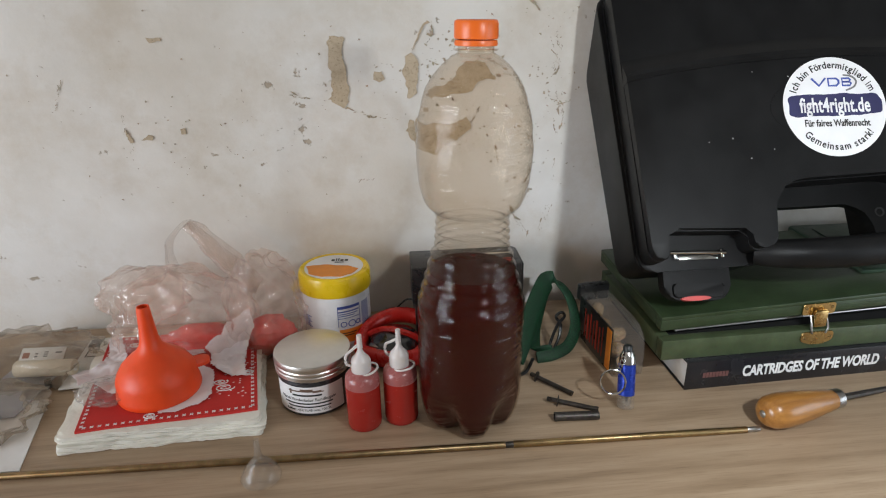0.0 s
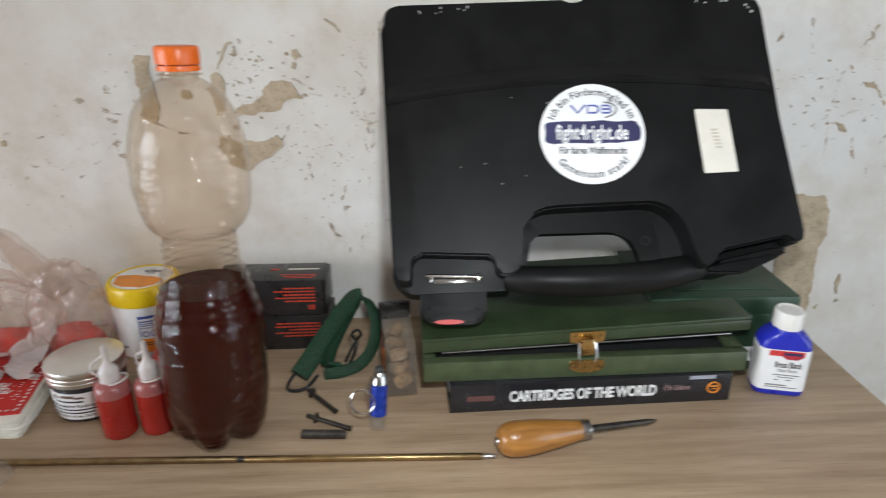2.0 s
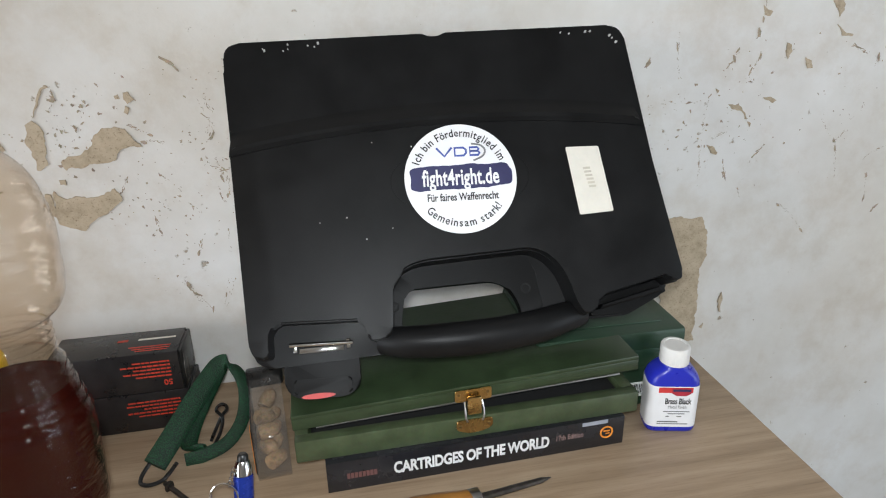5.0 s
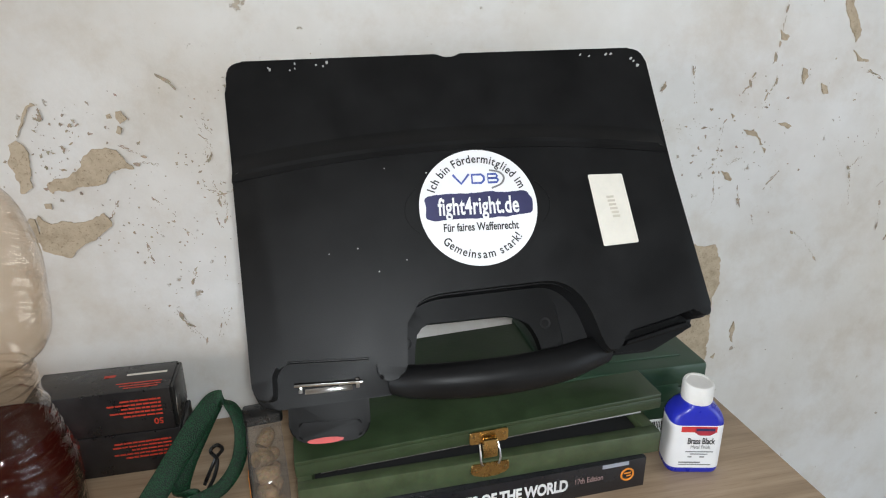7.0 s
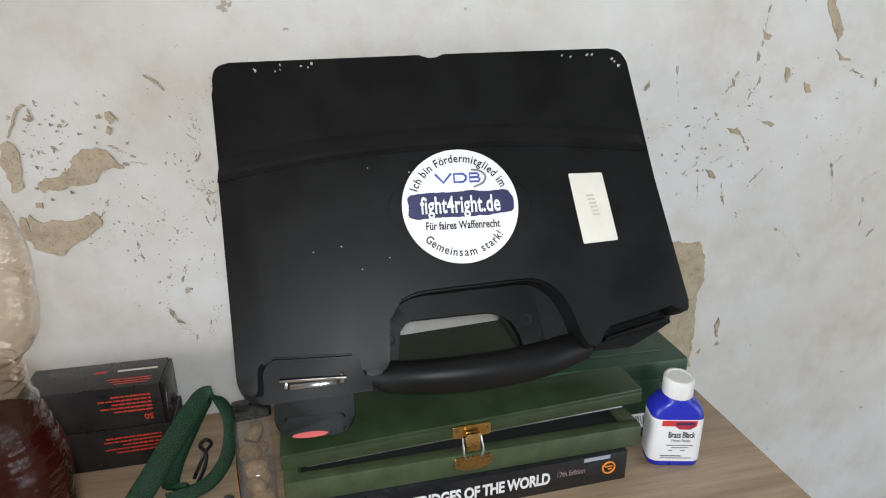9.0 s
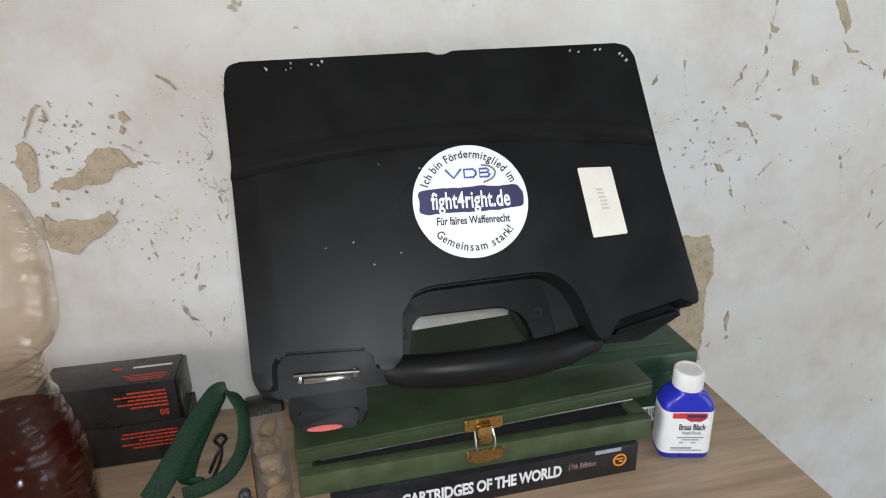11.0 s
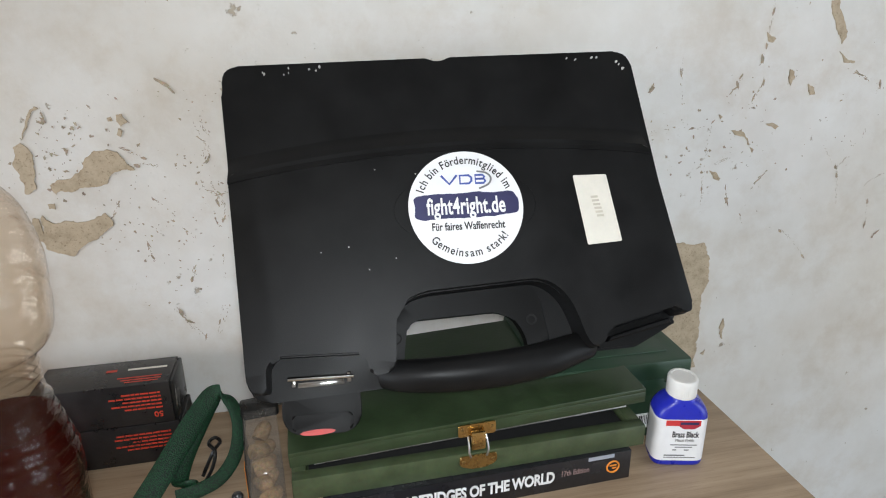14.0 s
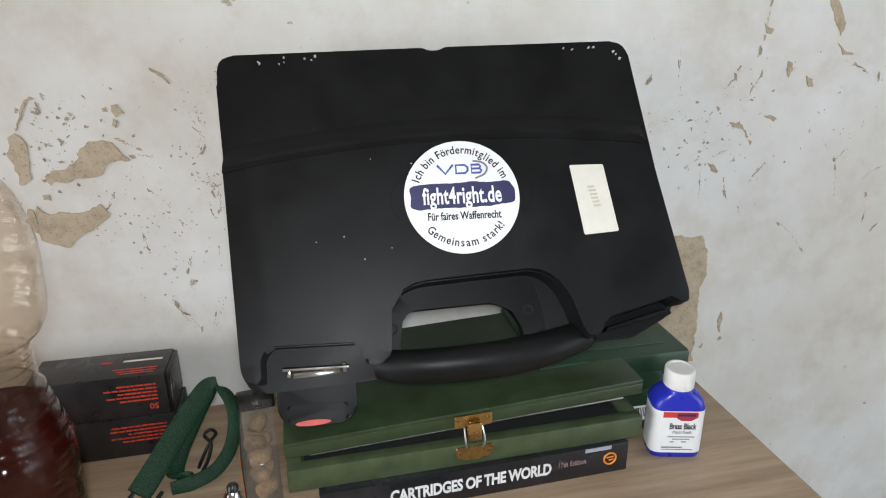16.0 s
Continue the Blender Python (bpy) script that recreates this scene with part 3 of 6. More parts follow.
def cracks(wall, lines, seed, wide=0.00088):
    """Fine broken cracks and rows of flaked specks along each line."""
    rnd = random.Random(seed)
    bm = bmesh.new()
    for line in lines:
        pts = smooth_path([(x, y, 0) for x, y in line], 10)
        for a, b in zip(pts, pts[1:]):
            d = b - a
            for k in range(max(1, int(d.length / 0.0016))):
                p = a.lerp(b, rnd.random())
                dense = noise.noise(p * 70 + Vector((seed, 0, 0)))
                if rnd.random() > 0.72 + dense:
                    continue
                big = 0.5 + 1.5 * max(0.0, dense) + (1.6 if rnd.random() < 0.07 else 0)
                turn = math.atan2(d.y, d.x) + rnd.gauss(0, 0.35)
                lx, ly = wide * rnd.uniform(1.2, 3.6) * big, wide * rnd.uniform(0.35, 1.0) * big
                ox, oy = p.x + rnd.gauss(0, wide * 0.9), p.y + rnd.gauss(0, wide * 0.9)
                q = []
                for s in range(8):
                    e = 6.283 * s / 8
                    rr = rnd.uniform(0.55, 1.2)
                    px, py = lx * rr * math.cos(e), ly * rr * math.sin(e)
                    X, Y = ox + px * math.cos(turn) - py * math.sin(turn), oy + px * math.sin(turn) + py * math.cos(turn)
                    q.append(bm.verts.new((X, Y, height_at(X, Y, wall.name) + 0.0009)))
                bm.faces.new(q)
    ob = part("crack", bm, CRACK, wall, "fine brown cracks in the paint", smooth=0)
    ob["kind"] = "stuff"
    return ob


def flakes(wall, x, y, spread, count, size):
    """A cluster of small flaked specks round one spot of the wall."""
    rnd = random.Random(int(x * 977 + y * 131))
    bm = bmesh.new()
    for _ in range(int(count * 0.42)):
        cx, cy = x + rnd.gauss(0, spread), y + rnd.gauss(0, spread)
        r, a0, k = 0.8 * size * rnd.uniform(0.2, 1.0) ** 2.2 + 0.0004, rnd.uniform(0, 6.28), rnd.randint(9, 13)
        st, tilt = rnd.uniform(0.35, 1), rnd.uniform(0, 3.14)
        q = []
        for i in range(k):
            rr = r * rnd.uniform(0.4, 1.25)
            px, py = rr * math.cos(a0 + 6.283 * i / k), rr * st * math.sin(a0 + 6.283 * i / k)
            X, Y = cx + px * math.cos(tilt) - py * math.sin(tilt), cy + px * math.sin(tilt) + py * math.cos(tilt)
            q.append(bm.verts.new((X, Y, height_at(X, Y, wall.name) + 0.0009)))
        bm.faces.new(q)
    ob = part("paint_fleck", bm, CRACK, wall, "small flaked specks of bare plaster", smooth=0)
    ob["kind"] = "stuff"
    return ob


cracks(wall_north, [on_north(l) for l in ([(1.121, 0.347), (1.137, 0.339), (1.156, 0.334), (1.158, 0.328), (1.154, 0.317)],
    [(1.000, 0.425), (1.000, 0.408), (0.999, 0.390), (1.000, 0.381), (0.994, 0.359)],
    [(1.003, 0.342), (0.995, 0.326), (0.993, 0.314), (0.996, 0.309)],
    [(0.973, 0.347), (0.971, 0.340), (0.961, 0.326)],
    [(0.945, 0.299), (0.941, 0.271), (0.941, 0.251), (0.941, 0.221), (0.944, 0.190)],
    [(0.955, 0.247), (0.962, 0.250), (0.971, 0.253)],)], 5, 0.00088)
cracks(wall_north, [on_north(l) for l in ([(0.972, 0.219), (0.975, 0.209), (0.979, 0.196)],
    [(0.998, 0.182), (1.002, 0.173)],
    [(1.008, 0.213), (1.015, 0.225), (1.027, 0.236)],
    [(1.052, 0.162), (1.069, 0.151), (1.083, 0.139), (1.099, 0.121)],
    [(1.096, 0.263), (1.118, 0.238), (1.123, 0.233), (1.127, 0.216), (1.133, 0.187)],
    [(1.123, 0.233), (1.131, 0.242), (1.138, 0.246)],)], 11, 0.00088)
cracks(wall_north, [on_north(l) for l in ([(1.151, 0.282), (1.150, 0.268), (1.137, 0.259)],
    [(1.170, 0.209), (1.181, 0.217), (1.198, 0.223)],
    [(1.179, 0.188), (1.182, 0.169), (1.184, 0.155)],
    [(1.204, 0.144), (1.198, 0.135)],
    [(0.329, 0.280), (0.341, 0.281), (0.350, 0.278)],
    [(0.301, 0.230), (0.306, 0.239), (0.310, 0.247)],)], 17, 0.00088)
cracks(wall_north, [on_north(l) for l in ([(0.363, 0.358), (0.368, 0.354), (0.374, 0.349)],
    [(0.395, 0.324), (0.397, 0.314), (0.402, 0.305)],
    [(0.397, 0.298), (0.399, 0.289), (0.393, 0.279)],
    [(0.396, 0.261), (0.399, 0.253), (0.405, 0.246)],
    [(0.341, 0.248), (0.349, 0.238), (0.361, 0.226)],
    [(0.329, 0.202), (0.331, 0.189), (0.333, 0.182)],)], 23, 0.00088)
cracks(wall_north, [on_north(l) for l in ([(0.370, 0.174), (0.365, 0.158)],
    [(0.344, 0.128), (0.354, 0.117), (0.364, 0.100), (0.373, 0.090)],
    [(0.399, 0.129), (0.393, 0.113), (0.383, 0.089)],
    [(0.406, 0.240), (0.406, 0.229), (0.403, 0.217)],
    [(0.321, 0.298), (0.330, 0.292), (0.339, 0.287)],
    [(0.362, 0.217), (0.374, 0.204)],)], 29, 0.00088)
cracks(wall_north, [on_north(l) for l in ([(0.866, 0.338), (0.863, 0.333)],
    [(0.897, 0.368), (0.900, 0.339), (0.905, 0.314)],
    [(0.868, 0.287), (0.895, 0.291), (0.931, 0.290)],
    [(-0.074, 0.250), (-0.074, 0.241), (-0.072, 0.229), (-0.069, 0.219), (-0.072, 0.201)],
    [(0.160, 0.251), (0.179, 0.244), (0.191, 0.239), (0.219, 0.236)],
    [(-0.127, 0.290), (-0.132, 0.278), (-0.136, 0.267), (-0.143, 0.255)],)], 35, 0.00088)
cracks(wall_north, [on_north(l) for l in ([(0.105, 0.267), (0.119, 0.262), (0.142, 0.259)],
    [(0.387, 0.319), (0.394, 0.303), (0.396, 0.298), (0.393, 0.286)],
    [(0.388, 0.262), (0.392, 0.253), (0.401, 0.246), (0.396, 0.227), (0.399, 0.214)],
    [(0.401, 0.246), (0.412, 0.250), (0.421, 0.258)],
    [(0.399, 0.184), (0.398, 0.163)],
    [(0.393, 0.128), (0.387, 0.111), (0.381, 0.093)],)], 41, 0.00088)
cracks(wall_north, [on_north(l) for l in ([(0.348, 0.127), (0.355, 0.109), (0.361, 0.101)],
    [(0.258, 0.337), (0.258, 0.325), (0.254, 0.317)],
    [(0.031, 0.212), (0.039, 0.202)],
    [(0.171, 0.168), (0.190, 0.169)],)], 47, 0.00088)
for x, z, spread, count, size in ((0.280, 0.300, 0.022, 150, 0.0030), (0.255, 0.292, 0.012, 60, 0.0034), (0.330, 0.262, 0.026, 90, 0.0022), (0.315, 0.213, 0.026, 90, 0.0020), (0.35, 0.17, 0.035, 80, 0.0018), (0.20, 0.29, 0.028, 60, 0.0020), (0.39, 0.26, 0.022, 70, 0.0020), (0.07, 0.26, 0.07, 60, 0.0014)):
    flakes(wall_north, x + 1.7, z - FLOOR_Z, spread, count, size)
for x, z, spread, count, size in ((-0.05, 0.22, 0.04, 50, 0.0018), (0.02, 0.21, 0.06, 50, 0.0015), (-0.14, 0.29, 0.06, 26, 0.0014), (0.12, 0.33, 0.06, 40, 0.0014), (0.37, 0.33, 0.03, 50, 0.0018), (0.885, 0.28, 0.025, 60, 0.0016), (0.30, 0.37, 0.07, 45, 0.0016), (0.60, 0.42, 0.12, 40, 0.0013)):
    flakes(wall_north, x + 1.7, z - FLOOR_Z, spread, count, size)
for x, z, spread, count, size in ((0.971, 0.266, 0.032, 110, 0.0028), (1.006, 0.317, 0.05, 60, 0.002), (1.116, 0.266, 0.05, 50, 0.0018), (1.004, 0.012, 0.03, 10, 0.0018), (1.134, 0.080, 0.09, 16, 0.0013), (1.120, 0.345, 0.05, 40, 0.0017)):
    flakes(wall_north, x + 1.7, z - FLOOR_Z, spread, count, size)

# the table: a thick laminate top on a frame, ending free before the side wall
TOP = [(-1.15, 0.34), (TABLE_END, 0.34), (TABLE_END, WALL_Y - 0.006), (-1.15, WALL_Y - 0.006)]
table = thing("table", pose(0, 0, 0), "light oak laminate table top against a flaking wall", "table")
part("tabletop", prism(TOP, -0.028, 0.0, 0.0012, 2), OAK, table)
for x, y in ((-1.08, 0.40), (-1.08, 0.90), (0.78, 0.40), (0.84, 0.90)):
    part("leg", rbox(0.05, 0.05, 0.722, 0.002, (x, y, FLOOR_Z)), OAK, table)


# ---- things on the table ----
def pet_bottle():
    t = thing("soda_bottle", pose(0.2660, 0.7530, 0, -2.0, 1.3, 0) @ Matrix.Diagonal((1, 1, 0.982, 1)), "large waisted clear plastic bottle half full of dark liquid, orange cap", "bottle")

    def petal(a, r, z):
        k = max(0.0, 1 - z / 0.050)
        return r * (1 - 0.44 * k * (0.5 + 0.5 * math.cos(5 * a + 4.55)) ** 2)

    def ribs(z0, z1, n, r0, r1, deep):
        out = []
        for i in range(n * 4 + 1):
            s = i / (n * 4)
            out.append((r0 + (r1 - r0) * s - deep * (0.5 - 0.5 * math.cos(2 * math.pi * s * n)), z0 + (z1 - z0) * s))
        return out
    low = [(0.010, 0.012), (0.024, 0.0015), (0.031, 0.0), (0.0365, 0.003), (0.0405, 0.010), (0.0432, 0.020), (0.0448, 0.034), (0.0452, 0.050), (0.0445, 0.062), (0.0452, 0.070), (0.0446, 0.098), (0.0452, 0.104), (0.0450, 0.122)]
    low = [(r + 0.0014 * min(1, z / 0.03), z) for r, z in low]
    shoulder = ribs(0.126, 0.168, 4, 0.0463, 0.0352, 0.0017)
    waist = ribs(0.170, 0.202, 5, 0.0322, 0.0310, 0.0019)
    bulb = [(0.0320, 0.205), (0.0385, 0.211), (0.0425, 0.219), (0.0450, 0.229), (0.0462, 0.242), (0.0465, 0.256), (0.0462, 0.268), (0.0452, 0.280), (0.0430, 0.292), (0.0395, 0.303), (0.0345, 0.3125), (0.0275, 0.3215), (0.0195, 0.3285), (0.0150, 0.3315), (0.0138, 0.334), (0.0138, 0.349)]
    fine = []
    for i in range(len(bulb) - 1):
        p0, p1, p2, p3 = (Vector(bulb[max(0, min(len(bulb) - 1, i + k))]) for k in (-1, 0, 1, 2))
        for s in range(5):
            u = s / 5
            fine.append(tuple(0.5 * (2 * p1 + (p2 - p0) * u + (2 * p0 - 5 * p1 + 4 * p2 - p3) * u * u + (3 * p1 - p0 - 3 * p2 + p3) * u ** 3)))
    bulb = fine + [bulb[-1]]
    shell = low + shoulder + waist + bulb

    def wob(a, r, z):
        if z < 0.2:
            return petal(a, r, z) * (1 + 0.0016 * math.sin(3 * a + z * 60))
        fade = max(0.0, min(1.0, (z - 0.205) / 0.015, (0.315 - z) / 0.02))
        p = Vector((math.cos(a) * 1.1, math.sin(a) * 1.1, z * 95))
        crease = abs(noise.noise(p)) * 0.030 + noise.noise(p * 0.45) * 0.022
        return r * (1 + 0.006 * math.sin(3 * a + z * 60) - fade * crease)
    part("body", lathe(shell, 96, ripple=wob), PET, t, "thin clear plastic body", 60)
    level = 0.153
    wet = [(0, 0.012)] + [(r - 0.0012, z + 0.0006) for r, z in low + shoulder if z < level - 0.002]
    wet += [(0.0372, level), (0, level)]
    part("liquid", lathe(wet, 96, ripple=petal), TEA, t, "dark red-brown liquid", 60)
    tip = lambda a, r, z: r + (0.00016 if int(a / (2 * math.pi) * 120 + 0.5) % 2 else 0)
    part("cap", lathe([(0.0150, 0.3420), (0.0163, 0.3423), (0.0165, 0.3435), (0.0165, 0.3535), (0.0158, 0.3555), (0.0140, 0.3562), (0, 0.3562)], 120, ripple=tip), ORANGE_CAP, t, "ribbed orange screw cap", 30)
    part("tamper_ring", lathe([(0.0145, 0.3370), (0.0162, 0.3373), (0.0164, 0.3390), (0.0160, 0.3412), (0.0145, 0.3414)], 64), ORANGE_CAP, t)
    part("neck_ring", lathe([(0.0138, 0.3335), (0.0168, 0.3338), (0.0170, 0.3348), (0.0138, 0.3352)], 64), PET, t)


def dropper(x, y, turn):
    t = thing("dropper_bottle", pose(x, y, 0, 0, 0, turn), "small frosted dropper bottle of pink-red liquid, white nozzle", "bottle", "dropper bottles")
    part("body", lathe([(0, 0.001), (0.0135, 0.0), (0.0152, 0.0018), (0.0156, 0.005), (0.0156, 0.044)], 48), PINK, t, "red liquid seen through frosted plastic", 50)
    part("upper_body", lathe([(0.0156, 0.044), (0.0155, 0.049), (0.0146, 0.0535), (0.0118, 0.0565), (0.0085, 0.0580), (0.0085, 0.060)], 48), PINK_PALE, t, "empty pale upper part", 50)
    part("nozzle", lathe([(0.0082, 0.0575), (0.0088, 0.0580), (0.0088, 0.0680), (0.0076, 0.0705), (0.0045, 0.0740), (0.0024, 0.0780), (0.0015, 0.0840), (0, 0.0842)], 40), FROST, t, "frosted white nozzle")
    loop = smooth_path([(-0.0085, 0, 0.063), (-0.013, -0.002, 0.068), (-0.0125, -0.002, 0.076), (-0.007, -0.001, 0.080), (-0.002, 0, 0.0835)], 6)
    part("strap", tube(loop, 0.0013, 8), FROST, t, "thin white strap")
    part("tip_cap", lathe([(0, 0.080), (0.0026, 0.0802), (0.0022, 0.0935), (0, 0.094)], 16), FROST, t)
    ring = [(0.0105 * math.cos(a) + 0.004, 0.0105 * math.sin(a) * 0.9, 0.0575 + 0.002 * math.cos(a)) for a in [2 * math.pi * i / 24 for i in range(24)]]
    part("collar", tube(ring, 0.0010, 6, True), FROST, t)


def screw_tin():
    t = thing("screw_top_tin", pose(0.1220, 0.8045, 0, 0, 0, -8), "round tin with aluminium screw lid and printed white label", "tin")
    part("body", lathe([(0, 0.001), (0.0325, 0.0), (0.034, 0.0015), (0.0342, 0.003), (0.0342, 0.040), (0.033, 0.042)], 72), TIN_DARK, t, "dark tin body")
    ridge = [(0.0355, 0.0385), (0.0362, 0.0392), (0.0362, 0.0425), (0.0356, 0.0432), (0.0364, 0.0445), (0.0364, 0.0470), (0.0358, 0.0480), (0.0364, 0.0492), (0.0366, 0.0530), (0.0360, 0.0548), (0.0345, 0.0555), (0, 0.0553)]
    part("lid", lathe(ridge, 96), ALU, t, "plain aluminium screw lid", 30)
    lab = part("label", curved_label(0.074, 0.029, 0.0345), LABEL_PAPER, t, "white printed label", m=pose(0, 0, 0.0185))
    ink = bmesh.new()
    join(ink, letters("Match Vorderlader Rundkugeln", 0.0044, 0.0001), pose(0, 0.0005, 0))
    join(ink, letters("Kaliber .451/11,45 mm, 100 St.", 0.0036, 0.0001), pose(0, -0.0108, 0))
    join(ink, bars([(-0.024, -0.0035, 0.048, 0.0013), (-0.020, -0.0070, 0.042, 0.0013), (-0.014, 0.0055, 0.028, 0.0017)]))
    part("print", wrap(ink, 0.0347), BLACK_PRINT, lab, smooth=0)
    pic = bars([(-0.018, 0.0100, 0.032, 0.0012), (-0.006, 0.0112, 0.012, 0.0022), (-0.017, 0.0090, 0.002, 0.005), (0.006, 0.0090, 0.010, 0.0009)])
    part("picture", wrap(pic, 0.0347), simple("brown_print", (0.16, 0.10, 0.07), 0.5), lab, smooth=0)


def cream_jar():
    t = thing("cream_jar", pose(0.1390, 0.9210, 0, 0, 0, 4) @ Matrix.Diagonal((1, 1, 0.93, 1)), "round white plastic cream jar with yellow screw lid", "jar")
    part("body", lathe([(0, 0.001), (0.034, 0.0), (0.0365, 0.002), (0.0372, 0.006), (0.0372, 0.073), (0.036, 0.076)], 80), JAR_WHITE, t)
    part("lid", lathe([(0.0375, 0.0705), (0.0392, 0.0710), (0.0396, 0.0730), (0.0394, 0.0895), (0.0380, 0.0930), (0.0355, 0.0945), (0.0340, 0.0935), (0, 0.0932)], 96), YELLOW, t, "yellow screw lid", 35)
    disc = part("lid_label", prism([(0.0322 * math.cos(a), 0.0322 * math.sin(a)) for a in [6.2832 * i / 64 for i in range(64)]], 0.0928, 0.0937), LABEL_PAPER, t, "white lid label with orange band", smooth=0)
    band = prism(ragged([(-0.0305, 0.006), (-0.010, 0.006), (0.016, -0.002), (0.026, -0.012), (0.019, -0.023), (0.006, -0.029), (-0.014, -0.025), (-0.027, -0.014)], 4, 0.0006, 0.003), 0.0938, 0.0942)
    part("print", band, ORANGE_PRINT, disc, smooth=0)
    mark = bars([(-0.004, 0.0165, 0.0035, 0.0045), (0.001, 0.0175, 0.0012, 0.0070), (0.0035, 0.0180, 0.0012, 0.0070), (0.006, 0.0160, 0.0035, 0.0045), (0.011, 0.0160, 0.0035, 0.0045), (0.0, 0.0105, 0.010, 0.0014)])
    part("brand_mark", mark, BLACK_PRINT, disc, smooth=0, m=pose(0, 0, 0.0940, 0, 0, -6))
    stripe = part("stripe", wrap(bars([(-0.058, 0.0165, 0.040, 0.0028)]), 0.0374), NAVY, t, smooth=0)
    text = bars([(-0.054, 0.030 + 0.0022 * i, 0.022 - 0.002 * (i % 3), 0.0008) for i in range(7)] + [(0.001, 0.0520, 0.024, 0.0014), (0.001, 0.0490, 0.022, 0.0009), (0.001, 0.0465, 0.018, 0.0009)] + [(0.029, 0.026 + 0.0021 * i, 0.012, 0.0008) for i in range(16)])
    part("small_print", wrap(text, 0.0374), BLUE_PRINT, t, smooth=0)["kind"] = "stuff"
    rect = bars([(0.000, 0.0575, 0.026, 0.0034), (0.000, 0.0440, 0.0006, 0.024), (0.0256, 0.0440, 0.0006, 0.024), (0.0, 0.0435, 0.026, 0.0006)])
    part("frame_print", wrap(rect, 0.0374), BLUE_PRINT, t, smooth=0)
    sym = bmesh.new()
    for cx, r in ((0.006, 0.0032), (0.0155, 0.0040), (0.023, 0.0026)):
        ringp = [(cx + r * math.cos(a), 0.0355 + r * math.sin(a), 0) for a in [6.2832 * i / 20 for i in range(20)]]
        tube(ringp, 0.0005, 4, True, bm=sym)
    part("symbols", wrap(sym, 0.0374), BLUE_PRINT, t, smooth=0)
    amount = bmesh.new()
    bmesh.ops.create_grid(amount, x_segments=12, y_segments=1, size=0.5)
    for v in amount.verts:
        v.co = Vector((0.0155 + v.co.x * 0.029, 0.020 + v.co.y * 0.018, 0.0001))
    part("price_band", wrap(amount, 0.0374), ORANGE_PRINT, t, "orange band on the label", smooth=0)
    part("band_print", wrap(join(bars([(0.004, 0.024, 0.016, 0.001), (0.004, 0.021, 0.013, 0.001)]), letters("ml", 0.007, 0.0001), pose(0.022, 0.0145, 0)), 0.0377), BLACK_PRINT, t, smooth=0)


def head_torch():
    t = thing("head_torch", pose(0.202, 0.876, 0, 0, 0, -8), "red and black plastic headlamp lying on the table", "headlamp")
    ring = smooth_path([(-0.036, -0.012, 0.012), (-0.030, 0.020, 0.020), (-0.004, 0.040, 0.024), (0.026, 0.038, 0.020), (0.036, 0.010, 0.014), (0.028, -0.026, 0.012), (0.004, -0.036, 0.012), (-0.022, -0.028, 0.012)], 8, True)
    part("housing", tube(ring, 0.0095, 12, True, 0.8), RED_PLASTIC, t, "red plastic housing", 60)
    dome = lathe([(0.030, 0.004), (0.030, 0.012), (0.026, 0.020), (0.016, 0.025), (0, 0.026)], 40, squash=(0.95, 1.05))
    part("lens", dome, DARK_LENS, t, "dark glossy lens", 60)
    part("badge", rbox(0.030, 0.006, 0.003, 0.0008, (-0.004, -0.020, 0.0195)), STEEL, t, "silver lettered strip", m=pose(0, 0, 0, 8, 0, -18))
    part("strip", tube(smooth_path([(-0.036, 0.004, 0.016), (-0.012, 0.004, 0.026), (0.012, -0.004, 0.026), (0.034, -0.004, 0.014)], 6), 0.004, 8), RED_PLASTIC, t)
    part("cord", tube(smooth_path([(-0.004, 0.040, 0.030), (0.010, 0.048, 0.040), (0.030, 0.040, 0.040), (0.040, 0.014, 0.028), (0.034, -0.012, 0.018)], 8), 0.0011, 8), BLACK_PLASTIC, t, "thin black cord")


def blob(lobes, seed, crease, cuts=5):
    """A crumpled closed film made of merged lobes: (centre, radii)."""
    out = bmesh.new()
    for n, (c, r) in enumerate(lobes):
        bm = bmesh.new()
        bmesh.ops.create_icosphere(bm, subdivisions=cuts, radius=1)
        for v in bm.verts:
            d = v.co.normalized()
            q = d * 1.9 + Vector((seed + n * 3.3, n, 0))
            k = abs(noise.noise(q)) * 0.62 + abs(noise.noise(q * 2.1)) * 0.30 + abs(noise.noise(q * 4.3)) * 0.06
            rr = 1.04 - crease * k
            v.co = Vector((c[0] + d.x * r[0] * rr, c[1] + d.y * r[1] * rr, max(0.001, c[2] + d.z * r[2] * rr)))
        join(out, bm)
    return out


